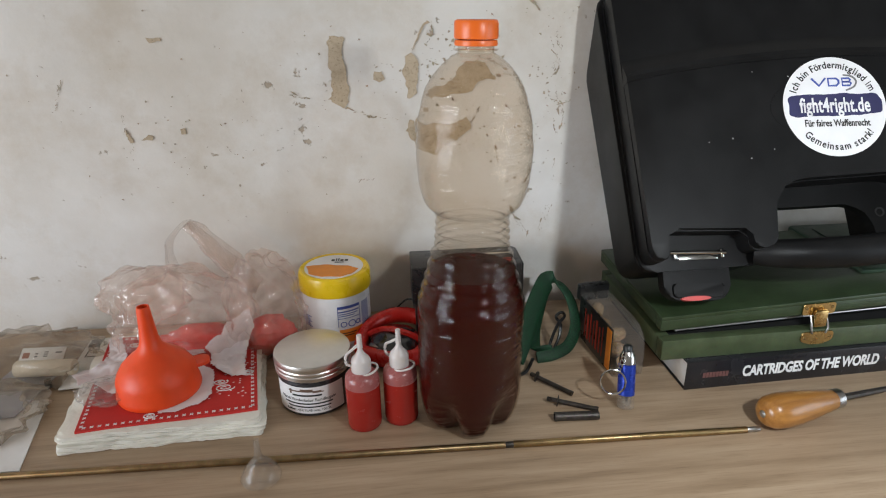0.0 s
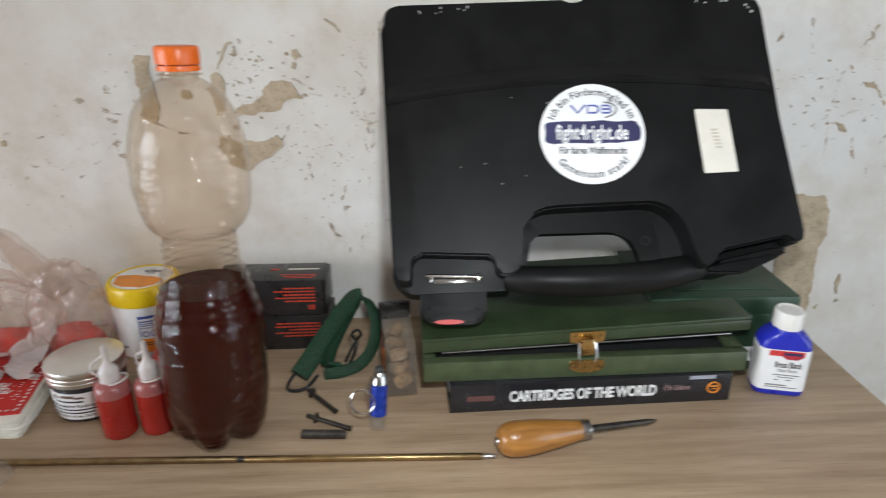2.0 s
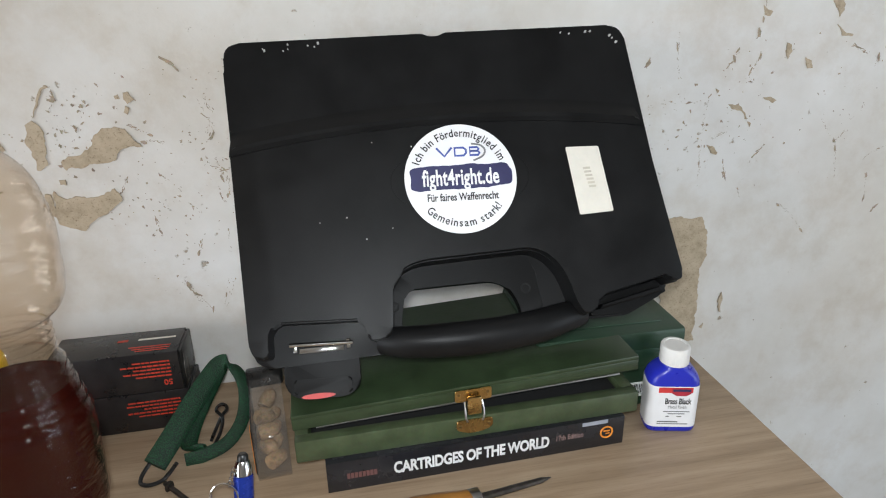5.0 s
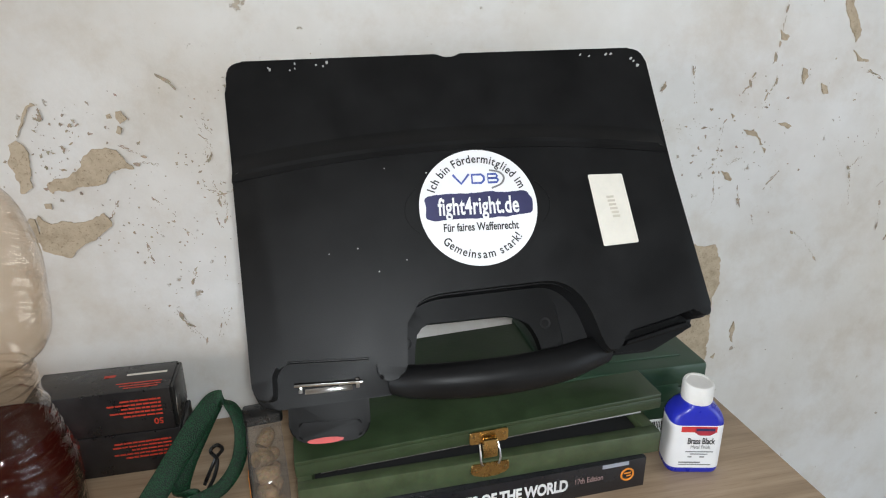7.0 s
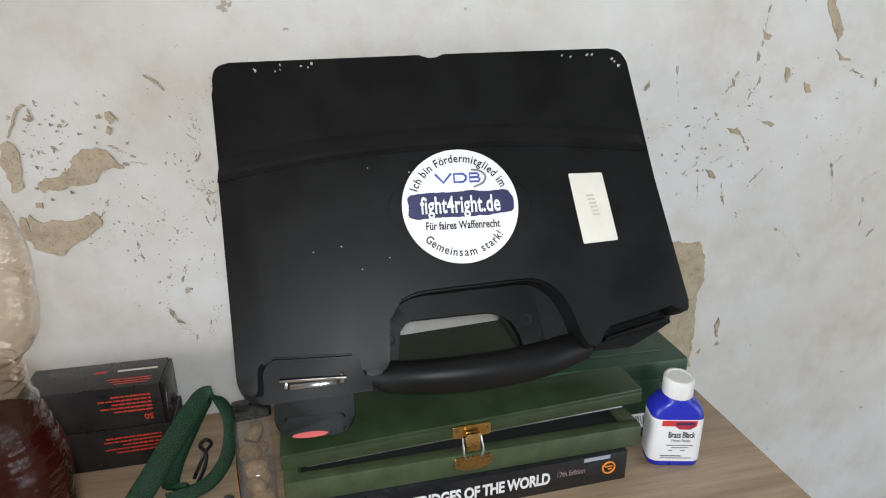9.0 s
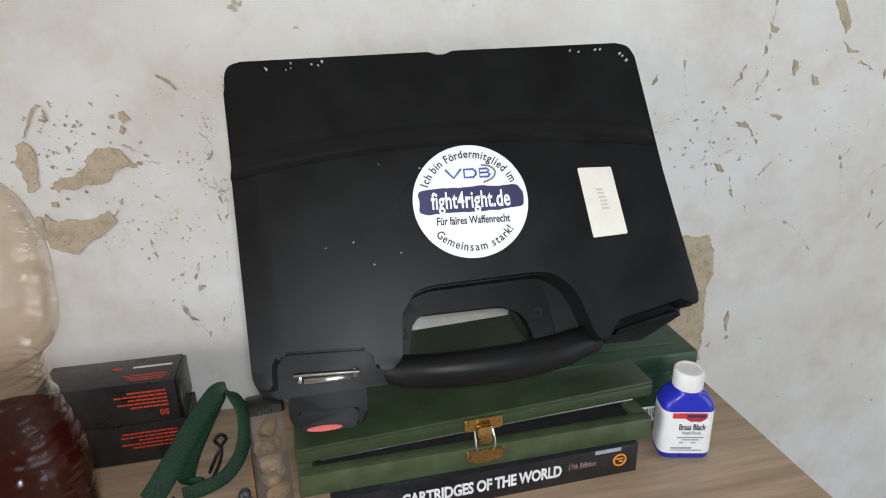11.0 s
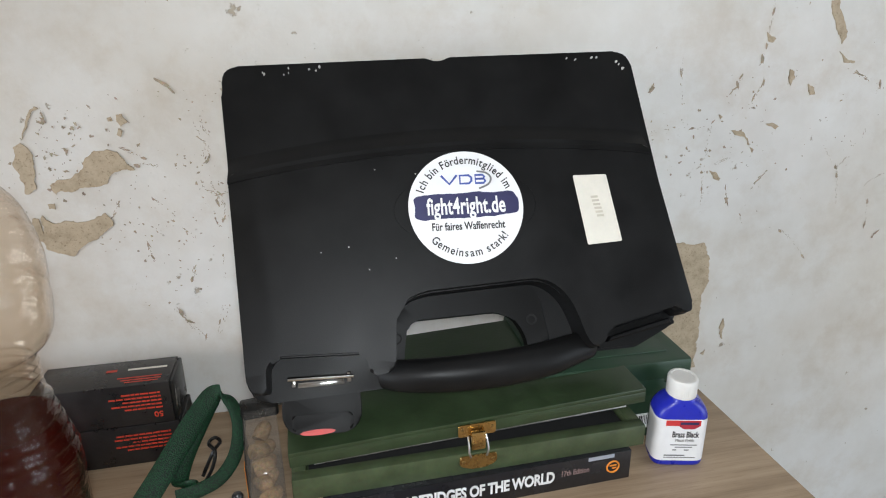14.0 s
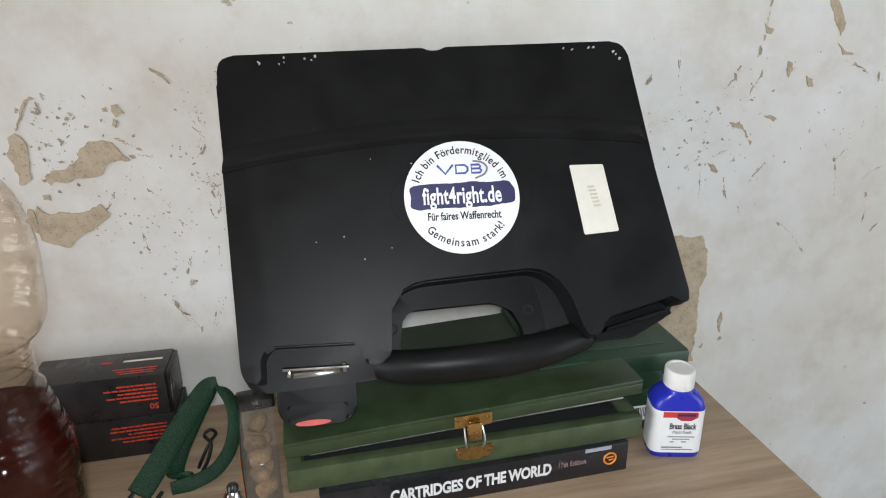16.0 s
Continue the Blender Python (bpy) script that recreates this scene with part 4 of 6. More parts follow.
def red_bag():
    t = thing("plastic_bag", pose(0.009, -0.012, 0), "crumpled clear plastic bag with red cloth inside", "bag")
    for k, lobe in enumerate((((-0.030, 0.905, 0.045), (0.080, 0.042, 0.066)), ((0.056, 0.905, 0.052), (0.044, 0.039, 0.070)), ((-0.070, 0.915, 0.074), (0.050, 0.030, 0.034)))):
        part("film", blob([lobe], 3 + 3.3 * k, 0.50, 6), BAG, t, "thin creased film", 50)
    fold = bmesh.new()
    for side in (-1, 1):
        pts = smooth_path([(0.050, 0.92, 0.076), (0.034, 0.917, 0.094), (0.014, 0.918, 0.118), (-0.003, 0.92, 0.138), (-0.015, 0.922, 0.151)], 8)
        n = len(pts)
        tube([p + Vector((0, side * 0.004, 0)) for p in pts], 0.019, 18, flat=0.30, bm=fold, taper=[0.75 + 0.35 * math.sin(math.pi * i / n) - 0.45 * (i / n) ** 2 for i in range(n)], up=(0, 1, 0))
    for v in fold.verts:
        v.co += Vector((noise.noise(v.co * 60), noise.noise(v.co * 60 + Vector((9, 0, 0))), noise.noise(v.co * 60 + Vector((0, 9, 0))))) * 0.005
    part("twisted_end", fold, BAG, t, "twisted loose end of the film", 50)
    flap = bmesh.new()
    pts = smooth_path([(-0.006, 0.921, 0.148), (-0.020, 0.923, 0.148), (-0.031, 0.923, 0.136), (-0.036, 0.921, 0.118), (-0.034, 0.920, 0.100)], 8)
    tube(pts, 0.015, 18, flat=0.25, bm=flap, taper=[0.45 + 0.55 * math.sin(math.pi * 0.7 * i / len(pts)) for i in range(len(pts))], up=(0, 1, 0))
    for v in flap.verts:
        v.co += Vector((noise.noise(v.co * 50), noise.noise(v.co * 50 + Vector((9, 0, 0))), noise.noise(v.co * 50 + Vector((0, 9, 0))))) * 0.006
    part("loose_flap", flap, BAG_THIN, t, "single thin layer of film hanging loose", 50)
    inner = blob([((-0.014, 0.905, 0.017), (0.058, 0.026, 0.021)), ((0.056, 0.903, 0.024), (0.034, 0.024, 0.023))], 11, 0.6, 4)
    part("red_cloth", inner, RED_CLOTH, t, "bright red cloth inside", 50)


NAP = [(-0.096, 0.745), (0.0785, 0.753), (0.053, 0.909), (-0.118, 0.920)]


def napkins():
    t = thing("napkin_stack", pose(0, 0, 0), "stack of red printed paper napkins with white bandana pattern", "napkins")
    c = Vector((-0.020, 0.832))
    rnd = random.Random(4)
    for i in range(8):
        grow = 1.025 - 0.004 * i + rnd.uniform(-0.006, 0.006)
        pts = [(c + (Vector(p) - c) * grow + Vector((rnd.uniform(-0.002, 0.002), rnd.uniform(-0.002, 0.002)))) for p in NAP]
        bm = prism(ragged([tuple(p) for p in rounded([tuple(q) for q in pts], 0.006, 3)], i + 2, 0.0010, 0.004), 0.0003 + i * 0.0021, 0.0022 + i * 0.0021, 0.0008, 2)
        for v in bm.verts:
            v.co.z = max(0.0002, v.co.z + noise.noise(Vector((v.co.x * 30, v.co.y * 30, i * 0.15))) * 0.0012)
        part("napkin", bm, NAPKIN_WHITE, t, "white folded napkin with soft edges")
    inner = [Vector(p) for p in ((-0.081, 0.749), (0.073, 0.764), (0.049, 0.903), (-0.110, 0.914))]
    bm = prism([tuple(p) for p in inner], 0.0165, 0.0190)
    red = part("top_napkin", bm, RED_PAPER, t, "red napkin printed with white bandana pattern", smooth=0)
    marks = bmesh.new()
    for a, b in zip(inner, inner[1:] + inner[:1]):
        n = int((b - a).length / 0.0062)
        d = (b - a).normalized()
        inward = Vector((-d.y, d.x)) * 0.0042
        for k in range(1, n):
            p = a + d * (k * (b - a).length / n) + inward
            for turn in (45, -45):
                join(marks, rbox(0.0036, 0.0008, 0.0003, 0), Matrix.Translation((p.x, p.y, 0.0190)) @ pose(0, 0, 0, 0, 0, turn + math.degrees(math.atan2(d.y, d.x))))
    part("border_print", marks, WHITE_PRINT, red, "row of small white crosses", smooth=0)
    swirl = bmesh.new()
    for cx, cy, s, turn in ((0.035, 0.842, 0.014, 10), (0.022, 0.822, 0.010, 60), (0.046, 0.836, 0.011, -30), (0.028, 0.812, 0.013, 20), (-0.030, 0.7755, 0.009, 15), (0.030, 0.858, 0.010, 90), (-0.02, 0.795, 0.009, 0), (-0.085, 0.905, 0.010, 40), (0.02, 0.92, 0.010, 20)):
        pts = []
        for k in range(30):
            a, r = k * 0.42, 0.75 * s * (0.15 + 0.85 * k / 29)
            pts.append((cx + 0.008 + r * math.cos(a + radians(turn)), cy - 0.011 + 0.62 * r * math.sin(a + radians(turn)), 0.0193))
        tube(pts, 0.00055, 5, bm=swirl)
    for k in range(70):
        x, y = rnd.uniform(0.008, 0.060), rnd.uniform(0.784, 0.859)
        rbox(0.0018, 0.0007, 0.0003, 0, (x, y, 0.0191), bm=swirl)
    part("paisley_print", swirl, WHITE_PRINT, red, "white paisley ornament", smooth=0)["kind"] = "stuff"


def inside(p, poly):
    hit = False
    for (x0, y0), (x1, y1) in zip(poly, poly[1:] + poly[:1]):
        if (y0 > p[1]) != (y1 > p[1]) and p[0] < (x1 - x0) * (p[1] - y0) / (y1 - y0) + x0:
            hit = not hit
    return hit


def torn_tissue(outline, seed, z, amp, lift, label):
    """Thin paper torn to the outline; lift = (dx, dy, metres) raises one side off what it lies on."""
    poly = ragged(outline, seed, 0.0012, 0.002)
    xs, ys = [p[0] for p in poly], [p[1] for p in poly]
    cx, cy, step = sum(xs) / len(xs), sum(ys) / len(ys), 0.0011
    bm, grid = bmesh.new(), {}
    for i in range(int((max(xs) - min(xs)) / step) + 1):
        for j in range(int((max(ys) - min(ys)) / step) + 1):
            x, y = min(xs) + i * step, min(ys) + j * step
            if not inside((x, y), poly):
                continue
            corners = []
            for k in ((i, j), (i + 1, j), (i + 1, j + 1), (i, j + 1)):
                if k not in grid:
                    px, py = min(xs) + (k[0] - 0.5) * step, min(ys) + (k[1] - 0.5) * step
                    q = Vector((px * 38 + seed, py * 38, seed))
                    h = (abs(noise.noise(q)) * 0.8 + abs(noise.noise(q * 2.6)) * 0.3) * amp
                    h += lift[2] * max(0.0, ((px - cx) * lift[0] + (py - cy) * lift[1]) / 0.03) ** 1.5
                    grid[k] = bm.verts.new((px, py, z + h))
                corners.append(grid[k])
            bm.faces.new(corners)
    ext = bmesh.ops.extrude_face_region(bm, geom=bm.faces[:])
    for v in [g for g in ext["geom"] if isinstance(g, bmesh.types.BMVert)]:
        v.co.z += 0.0003
    return tagged(part("tissue", bm, TISSUE, m=pose(0.009, -0.012, 0)), label, "tissue", "torn tissues")


def funnel():
    t = thing("funnel", pose(-0.0250, 0.8060, 0.0195, 0, 0, 0) @ Matrix.Diagonal((0.88, 0.88, 0.95, 1)), "orange plastic funnel standing mouth down on red napkins", "funnel")
    outer = [(0.0425, 0.0), (0.0435, 0.002), (0.0432, 0.006), (0.0415, 0.012), (0.0415, 0.018), (0.0395, 0.024), (0.0340, 0.0325), (0.0260, 0.0395), (0.0175, 0.0455), (0.0118, 0.0520), (0.0094, 0.060), (0.0080, 0.074), (0.0066, 0.0915), (0.0062, 0.0935)]
    inner = [(r - 0.0012, z - 0.0008) for r, z in reversed(outer[1:])] + [(0.0413, 0.0)]
    part("cone", lathe(outer + [(0.0050, 0.0938)] + inner[1:], 72), ORANGE_FUNNEL, t, "orange cone with tapered spout", 45)
    tab = prism(rounded([(0.030, -0.011), (0.053, -0.009), (0.056, 0.0), (0.053, 0.009), (0.030, 0.011)], 0.006), 0.018, 0.0215, 0.001, 2)
    part("tab", tab, ORANGE_FUNNEL, t, "hanging tab", m=pose(0, 0, 0, 0, 0, 25))


def small_funnel():
    t = thing("small_funnel", pose(0.0850, 0.6955, 0, 0, 0, 0), "tiny clear plastic funnel standing mouth down", "funnel")
    o = [(0.0165, 0.0), (0.0168, 0.001), (0.0150, 0.006), (0.0095, 0.014), (0.0042, 0.020), (0.0030, 0.024), (0.0022, 0.038)]
    part("cone", lathe(o + [(r - 0.0006, z - 0.0004) for r, z in reversed(o[1:])], 48), CLEAR, t, "", 50)


def cleaning_rod():
    a, b = Vector((-0.42, 0.7262, 0.0032)), Vector((0.5205, 0.6995, 0.0032))
    t = thing("cleaning_rod", Matrix.Translation(a) @ pose(0, 0, 0, 0, 0, math.degrees(math.atan2(b.y - a.y, b.x - a.x))), "long thin brass cleaning rod lying on the table", "rod")
    L, joint = (b - a).length, 0.715
    turn = Matrix.Rotation(radians(90), 4, "Y")

    def piece(r, x0, x1):
        bm = lathe([(0, x0), (r * 0.9, x0), (r, x0 + 0.0006), (r, x1 - 0.0006), (r * 0.9, x1), (0, x1)], 24)
        bm.transform(turn)
        return bm
    part("rear_section", piece(0.0031, 0, joint - 0.003), BRASS_OLD, t, "dull brown brass section")
    part("joint", piece(0.0027, joint - 0.003, joint + 0.004), DARK_STEEL, t, "dark screw joint")
    part("front_section", piece(0.0031, joint + 0.004, L - 0.012), BRASS_DARK, t, "tarnished brass section")
    part("tip", piece(0.0023, L - 0.012, L), STEEL, t, "thin threaded tip")


def awl():
    a, b = Vector((0.522, 0.7020, 0.0172)), Vector((0.610, 0.7206, 0.0125))
    yaw = math.degrees(math.atan2(b.y - a.y, b.x - a.x))
    t = thing("awl", Matrix.Translation(a) @ pose(0, 0, 0, 0, 2.4, yaw), "awl with lacquered wooden handle and dark steel point", "tool")
    turn = Matrix.Rotation(radians(90), 4, "Y")
    facet = lambda ang, r, z: r * (1 - 0.05 * max(0, math.cos(2 * ang + 0.6)))
    bm = lathe([(0, 0), (0.008, 0.0008), (0.0125, 0.004), (0.0155, 0.010), (0.0166, 0.020), (0.0160, 0.034), (0.0140, 0.050), (0.0115, 0.066), (0.0098, 0.077), (0.0092, 0.080), (0.009, 0.080), (0, 0.080)], 56, ripple=facet)
    bm.transform(turn)
    part("handle", bm, WOOD_HANDLE, t, "lacquered wooden handle", 50)
    bm = lathe([(0, -0.0012), (0.002, -0.0012), (0.0034, 0.0), (0.0034, 0.003), (0, 0.003)], 20)
    bm.transform(turn)
    part("rivet", bm, STEEL, t, "steel rivet in the butt")
    bm = lathe([(0.0092, 0.0785), (0.0094, 0.079), (0.0090, 0.0875), (0.0082, 0.088), (0.003, 0.088)], 32)
    bm.transform(turn)
    part("ferrule", bm, STEEL, t, "steel ferrule")
    tip = bmesh.new()
    tube([(0.086, 0, 0), (0.118, 0, -0.0006), (0.149, 0, -0.001), (0.159, 0.0006, -0.0014)], 0.0032, 8, bm=tip, taper=[1, 0.95, 0.8, 0.12])
    part("point", tip, DARK_STEEL, t, "dark steel point")


def nipple_screw(a, b, head, seed):
    a, b = Vector((*a, 0.0045)), Vector((*b, 0.0025))
    d = b - a
    t = thing("screw", Matrix.Translation(a) @ pose(0, 0, 0, 0, math.degrees(math.atan2(-(b.z - a.z), d.xy.length)), math.degrees(math.atan2(d.y, d.x))), "dark oxidised steel screw with thin washer head", "screw", "loose screws")
    turn = Matrix.Rotation(radians(90), 4, "Y")
    bm = lathe([(0, 0), (0.0021, 0), (0.0023, 0.001), (0.0023, d.length - 0.004), (0.0026, d.length - 0.003), (0.0026, d.length), (0, d.length)], 16)
    bm.transform(turn)
    part("shank", bm, DARK_STEEL, t)
    bm = lathe([(0.001, head), (0.0062, head + 0.0004), (0.0062, head + 0.0012), (0.001, head + 0.0018)], 20, squash=(1, 0.7))
    bm.transform(turn)
    part("washer", bm, DARK_STEEL, t)
    part("knob", rbox(0.005, 0.004, 0.004, 0.0012, (-0.0025, 0.0, -0.002)), DARK_STEEL, t)


def short_tube():
    t = thing("steel_tube", pose(0.3435, 0.7370, 0.0046, 0, 0, -3.7), "short dark steel tube lying on the table", "tube")
    bm = lathe([(0.0030, 0.0), (0.0042, 0.0), (0.0044, 0.001), (0.0042, 0.003), (0.0042, 0.041), (0.0030, 0.041), (0.0030, 0.0)], 24)
    bm.transform(Matrix.Rotation(radians(90), 4, "Y"))
    part("tube_body", bm, DARK_STEEL, t)


def key_torch():
    base, top = Vector((0.4135, 0.7440, 0.0030)), Vector((0.4170, 0.7600, 0.0560))
    d = (top - base)
    m = Matrix.Translation(base) @ d.to_track_quat("Z", "Y").to_matrix().to_4x4()
    t = thing("key_torch", m, "small blue and clear key-ring torch leaning on a pack", "torch")
    L = d.length
    part("barrel", lathe([(0.0074, 0.013), (0.0080, 0.0135), (0.0080, 0.042), (0.0074, 0.0425)], 32), BLUE_METAL, t, "blue barrel")
    part("lens_end", lathe([(0, 0.0004), (0.0068, 0.0), (0.0078, 0.001), (0.0078, 0.013), (0, 0.013)], 32), CLEAR, t, "clear lens end")
    part("reflector", lathe([(0, 0.004), (0.0045, 0.003), (0.0060, 0.0125), (0, 0.0125)], 24), CHROME, t, "bright reflector")
    part("collar", lathe([(0.0072, 0.0425), (0.0076, 0.043), (0.0072, 0.0495), (0.0050, 0.0545), (0, 0.055)], 32), CHROME, t, "chrome end cap")
    part("button", lathe([(0, 0.053), (0.0045, 0.0545), (0.0045, 0.0585), (0.0030, 0.0605), (0, 0.0608)], 24), BLACK_PLASTIC, t, "black push button")
    ring = [(0.0135 + 0.0115 * math.cos(a), 0.008, 0.0265 + 0.0115 * math.sin(a)) for a in [6.2832 * i / 40 for i in range(40)]]
    part("key_ring", tube(ring, 0.0009, 8, True, up=(0, 1, 0)), CHROME, t, "steel split ring")
    for k in range(4):
        c = Vector((0.0085 - 0.0012 * k, 0.0075, 0.0375 + 0.0038 * k))
        link = [c + Vector((0.0016 * math.cos(a), 0.0012 * math.sin(a) * (k % 2), 0.0027 * math.sin(a))) for a in [6.2832 * i / 14 for i in range(14)]]
        part("chain_link", tube(link, 0.0005, 6, True, up=(0, 1, 0.2)), CHROME, t)


def blister_pack():
    t = thing("blister_pack", pose(0.4360, 0.7955, 0, 0, 0, 6), "clear plastic pack of tan pieces with black and orange card", "package")
    prof = rounded([(0.0, 0.0), (0.092, 0.0), (0.092, 0.055), (0.020, 0.055), (0.0, 0.044)], [0.006, 0.001, 0.002, 0.018, 0.014])
    bm = prism(prof, -0.0150, 0.0150, 0.002, 2, True)
    bm.transform(Matrix(((0, 0, 1, 0), (1, 0, 0, 0), (0, 1, 0, 0), (0, 0, 0, 1))))
    part("shell", bm, CLEAR, t, "clear blister shell", 40)
    back = rbox(0.0012, 0.080, 0.050, 0.0002, (-0.0158, 0.050, 0.002))
    card = part("card", back, BOX_BLACK, t, "black printed card")
    part("orange_strip", rbox(0.0005, 0.010, 0.046, 0, (-0.0168, 0.0155, 0.004)), ORANGE_PRINT, card)
    rows = bmesh.new()
    for i in range(7):
        rbox(0.0004, 0.0014 + 0.0012 * (i % 3), 0.034 - 0.004 * (i % 2), 0, (-0.0167, 0.030 + 0.0072 * i, 0.010), bm=rows)
    part("card_print", rows, RED_PRINT, card, smooth=0)
    part("header", rbox(0.036, 0.010, 0.020, 0.003, (0, 0.094, 0.044)), BLACK_PLASTIC, t, "black rounded top")
    rnd = random.Random(8)
    for i in range(9):
        y, z = 0.010 + 0.0085 * i, 0.004 + 0.008 * (i % 3) + rnd.uniform(0, 0.008)
        bm = lathe([(0, -0.010), (0.007, -0.0095), (0.0076, -0.002), (0.0065, 0.006), (0.003, 0.0095), (0, 0.010)], 16)
        part("content_piece", bm, WAD, t, m=pose(rnd.uniform(-0.004, 0.004), y + 0.004, z + 0.008, rnd.uniform(-60, 60), rnd.uniform(40, 120), 0))


def lanyard():
    t = thing("lanyard", pose(0.001, -0.002, 0), "green woven nylon lanyard with black cord, looped beside boxes", "lanyard")
    loop = smooth_path([(0.325, 0.830, 0.010), (0.337, 0.850, 0.021), (0.354, 0.880, 0.037), (0.370, 0.906, 0.051), (0.381, 0.918, 0.057), (0.394, 0.914, 0.052), (0.403, 0.897, 0.038), (0.401, 0.872, 0.020), (0.388, 0.852, 0.009), (0.368, 0.841, 0.006), (0.350, 0.838, 0.0045)], 8)
    n = len(loop)
    taper = [1.0 if i < n * 0.42 else 0.62 for i in range(n)]
    part("webbing", tube(loop, 0.0108, 14, flat=0.34, taper=taper, up=(0.85, -0.1, -0.5)), WEB, t, "tightly woven green webbing", 50)
    part("second_strap", tube(smooth_path([(0.378, 0.920, 0.054), (0.366, 0.898, 0.038), (0.354, 0.872, 0.020), (0.352, 0.852, 0.009), (0.368, 0.846, 0.007)], 8), 0.0085, 12, flat=0.35, up=(0.85, -0.1, -0.5)), WEB, t, "", 50)
    part("cord", tube(smooth_path([(0.328, 0.842, 0.016), (0.317, 0.828, 0.008), (0.314, 0.818, 0.0025), (0.322, 0.813, 0.0022), (0.334, 0.818, 0.0024), (0.344, 0.832, 0.008)], 8), 0.0019, 8), BLACK_PLASTIC, t, "thin black cord")
    part("knot_cord", tube(smooth_path([(0.370, 0.862, 0.005), (0.376, 0.868, 0.016), (0.382, 0.872, 0.026), (0.388, 0.872, 0.034), (0.384, 0.871, 0.040), (0.378, 0.870, 0.035), (0.383, 0.868, 0.026), (0.380, 0.862, 0.014), (0.374, 0.856, 0.005)], 8), 0.0017, 8), BLACK_PLASTIC, t, "knotted black cord")
    part("clip", rbox(0.012, 0.006, 0.016, 0.002, (0.378, 0.922, 0.048)), BLACK_PLASTIC, t, "black plastic clip")


def carton(x, z, seed, tilt):
    t = thing("carton", pose(x, 0.924, z, 0, 0, tilt), "black glossy cardboard box with orange-red print", "box", "stacked cartons")
    w, d, h = 0.122, 0.050, 0.0445
    part("body", rbox(w, d, h - 0.0006, 0.0012), BOX_BLACK, t)
    part("end_flap", rbox(0.004, d * 0.94, h * 0.93, 0.0015, (w / 2 + 0.0012, 0.001, 0.0014)), BLACK_PLASTIC, t, "creased black end flap")
    part("crease", tube(smooth_path([(w / 2 + 0.0022, -d * 0.40, 0.004), (w / 2 + 0.0034, -d * 0.43, h * 0.5), (w / 2 + 0.0022, -d * 0.30, h * 0.93)], 6), 0.0006, 6), STEEL, t, "worn pale crease")
    rnd = random.Random(seed)
    rows = []
    for i in range(5):
        wd = 0.052 - rnd.uniform(0, 0.018)
        xx = 0.052 - wd
        while xx < 0.051:
            k = rnd.uniform(0.003, 0.008)
            rows.append((xx, 0.034 - 0.0040 * i, min(k, 0.052 - xx), 0.0017))
            xx += k + 0.0008
    ink = bars(rows)
    join(ink, letters("50", 0.0085, 0.0001, 0.0002), pose(0.0475, 0.0105, 0, 0, 0, 180))
    part("print", ink, RED_PRINT, t, "orange-red lettering", smooth=0, m=Matrix(((1, 0, 0, 0), (0, 0, -1, -d / 2 - 0.0004), (0, 1, 0, 0), (0, 0, 0, 1))))
    if seed == 2:
        top = bars([(0.012, -0.010, 0.040, 0.0018), (0.016, -0.0145, 0.036, 0.0016), (0.020, -0.0185, 0.030, 0.0014), (-0.002, 0.006, 0.010, 0.004)])
        part("top_print", top, RED_PRINT, t, smooth=0, m=pose(0, 0, h - 0.0005))
        part("top_strip", bars([(0.018, 0.006, 0.036, 0.0032)]), IVORY_LABEL, t, "pale strip", smooth=0, m=pose(0, 0, h - 0.0005))


def book():
    t = thing("book", pose(0.6240, 0.7720, 0, 0, 0, 1.7), "thick black paperback book lying flat under a green box", "book")
    w, d, h = 0.283, 0.190, 0.0310
    part("pages", rbox(w - 0.004, d - 0.004, h - 0.003, 0.0006, (0, d / 2 + 0.0018, 0.0012)), WHITE_PAPER, t, "white page block")
    part("back_cover", rbox(w, d, 0.0011, 0.0003, (0, d / 2 + 0.0015, 0.0)), BOOK_BLACK, t, "glossy black cover")
    part("front_cover", rbox(w, d, 0.0011, 0.0003, (0, d / 2 + 0.0015, h - 0.0011)), BOOK_BLACK, t, "glossy black cover")
    part("spine", rbox(w, 0.0014, h, 0.0004, (0, 0.0007, 0.0)), BOOK_BLACK, t, "glossy black spine")
    up = Matrix(((1, 0, 0, 0), (0, 0, -1, -0.0002), (0, 1, 0, 0), (0, 0, 0, 1)))
    part("title", letters("CARTRIDGES OF THE WORLD", 0.0166, 0.0001, 0.0006, 0.96, 0.68), WHITE_PRINT, t, "white title lettering", smooth=0, m=up @ pose(-0.0085, 0.0155, 0))
    part("author_bars", bars([(-0.124 + 0.0034 * i, 0.0155, 0.0028, 0.0058) for i in range(8)]), simple("dim_red_print", (0.16, 0.07, 0.065), 0.4), t, "dim red lettering", smooth=0, m=up)
    part("edition", letters("17th Edition", 0.0080, 0.0001, 0.0001, 1.0, 0.72), simple("dim_pink_print", (0.30, 0.20, 0.19), 0.4), t, "dim pink lettering", smooth=0, m=up @ pose(0.0855, 0.0175, 0))
    ringp = [(0.0060 * math.cos(a), 0.0060 * math.sin(a), 0) for a in [6.2832 * i / 32 for i in range(32)]]
    logo = tube(ringp, 0.0009, 6, True)
    join(logo, bars([(-0.0035, 0.0015, 0.007, 0.0016), (-0.001, -0.0015, 0.0045, 0.0014)]))
    part("publisher_mark", logo, ORANGE_PRINT, t, "orange round mark", smooth=0, m=up @ pose(0.1235, 0.0160, 0))
    part("pale_bar", bars([(0.098, 0.0285, 0.026, 0.0040)]), CARD_GREY, t, "pale grey-blue bar near the top of the spine", smooth=0, m=up)


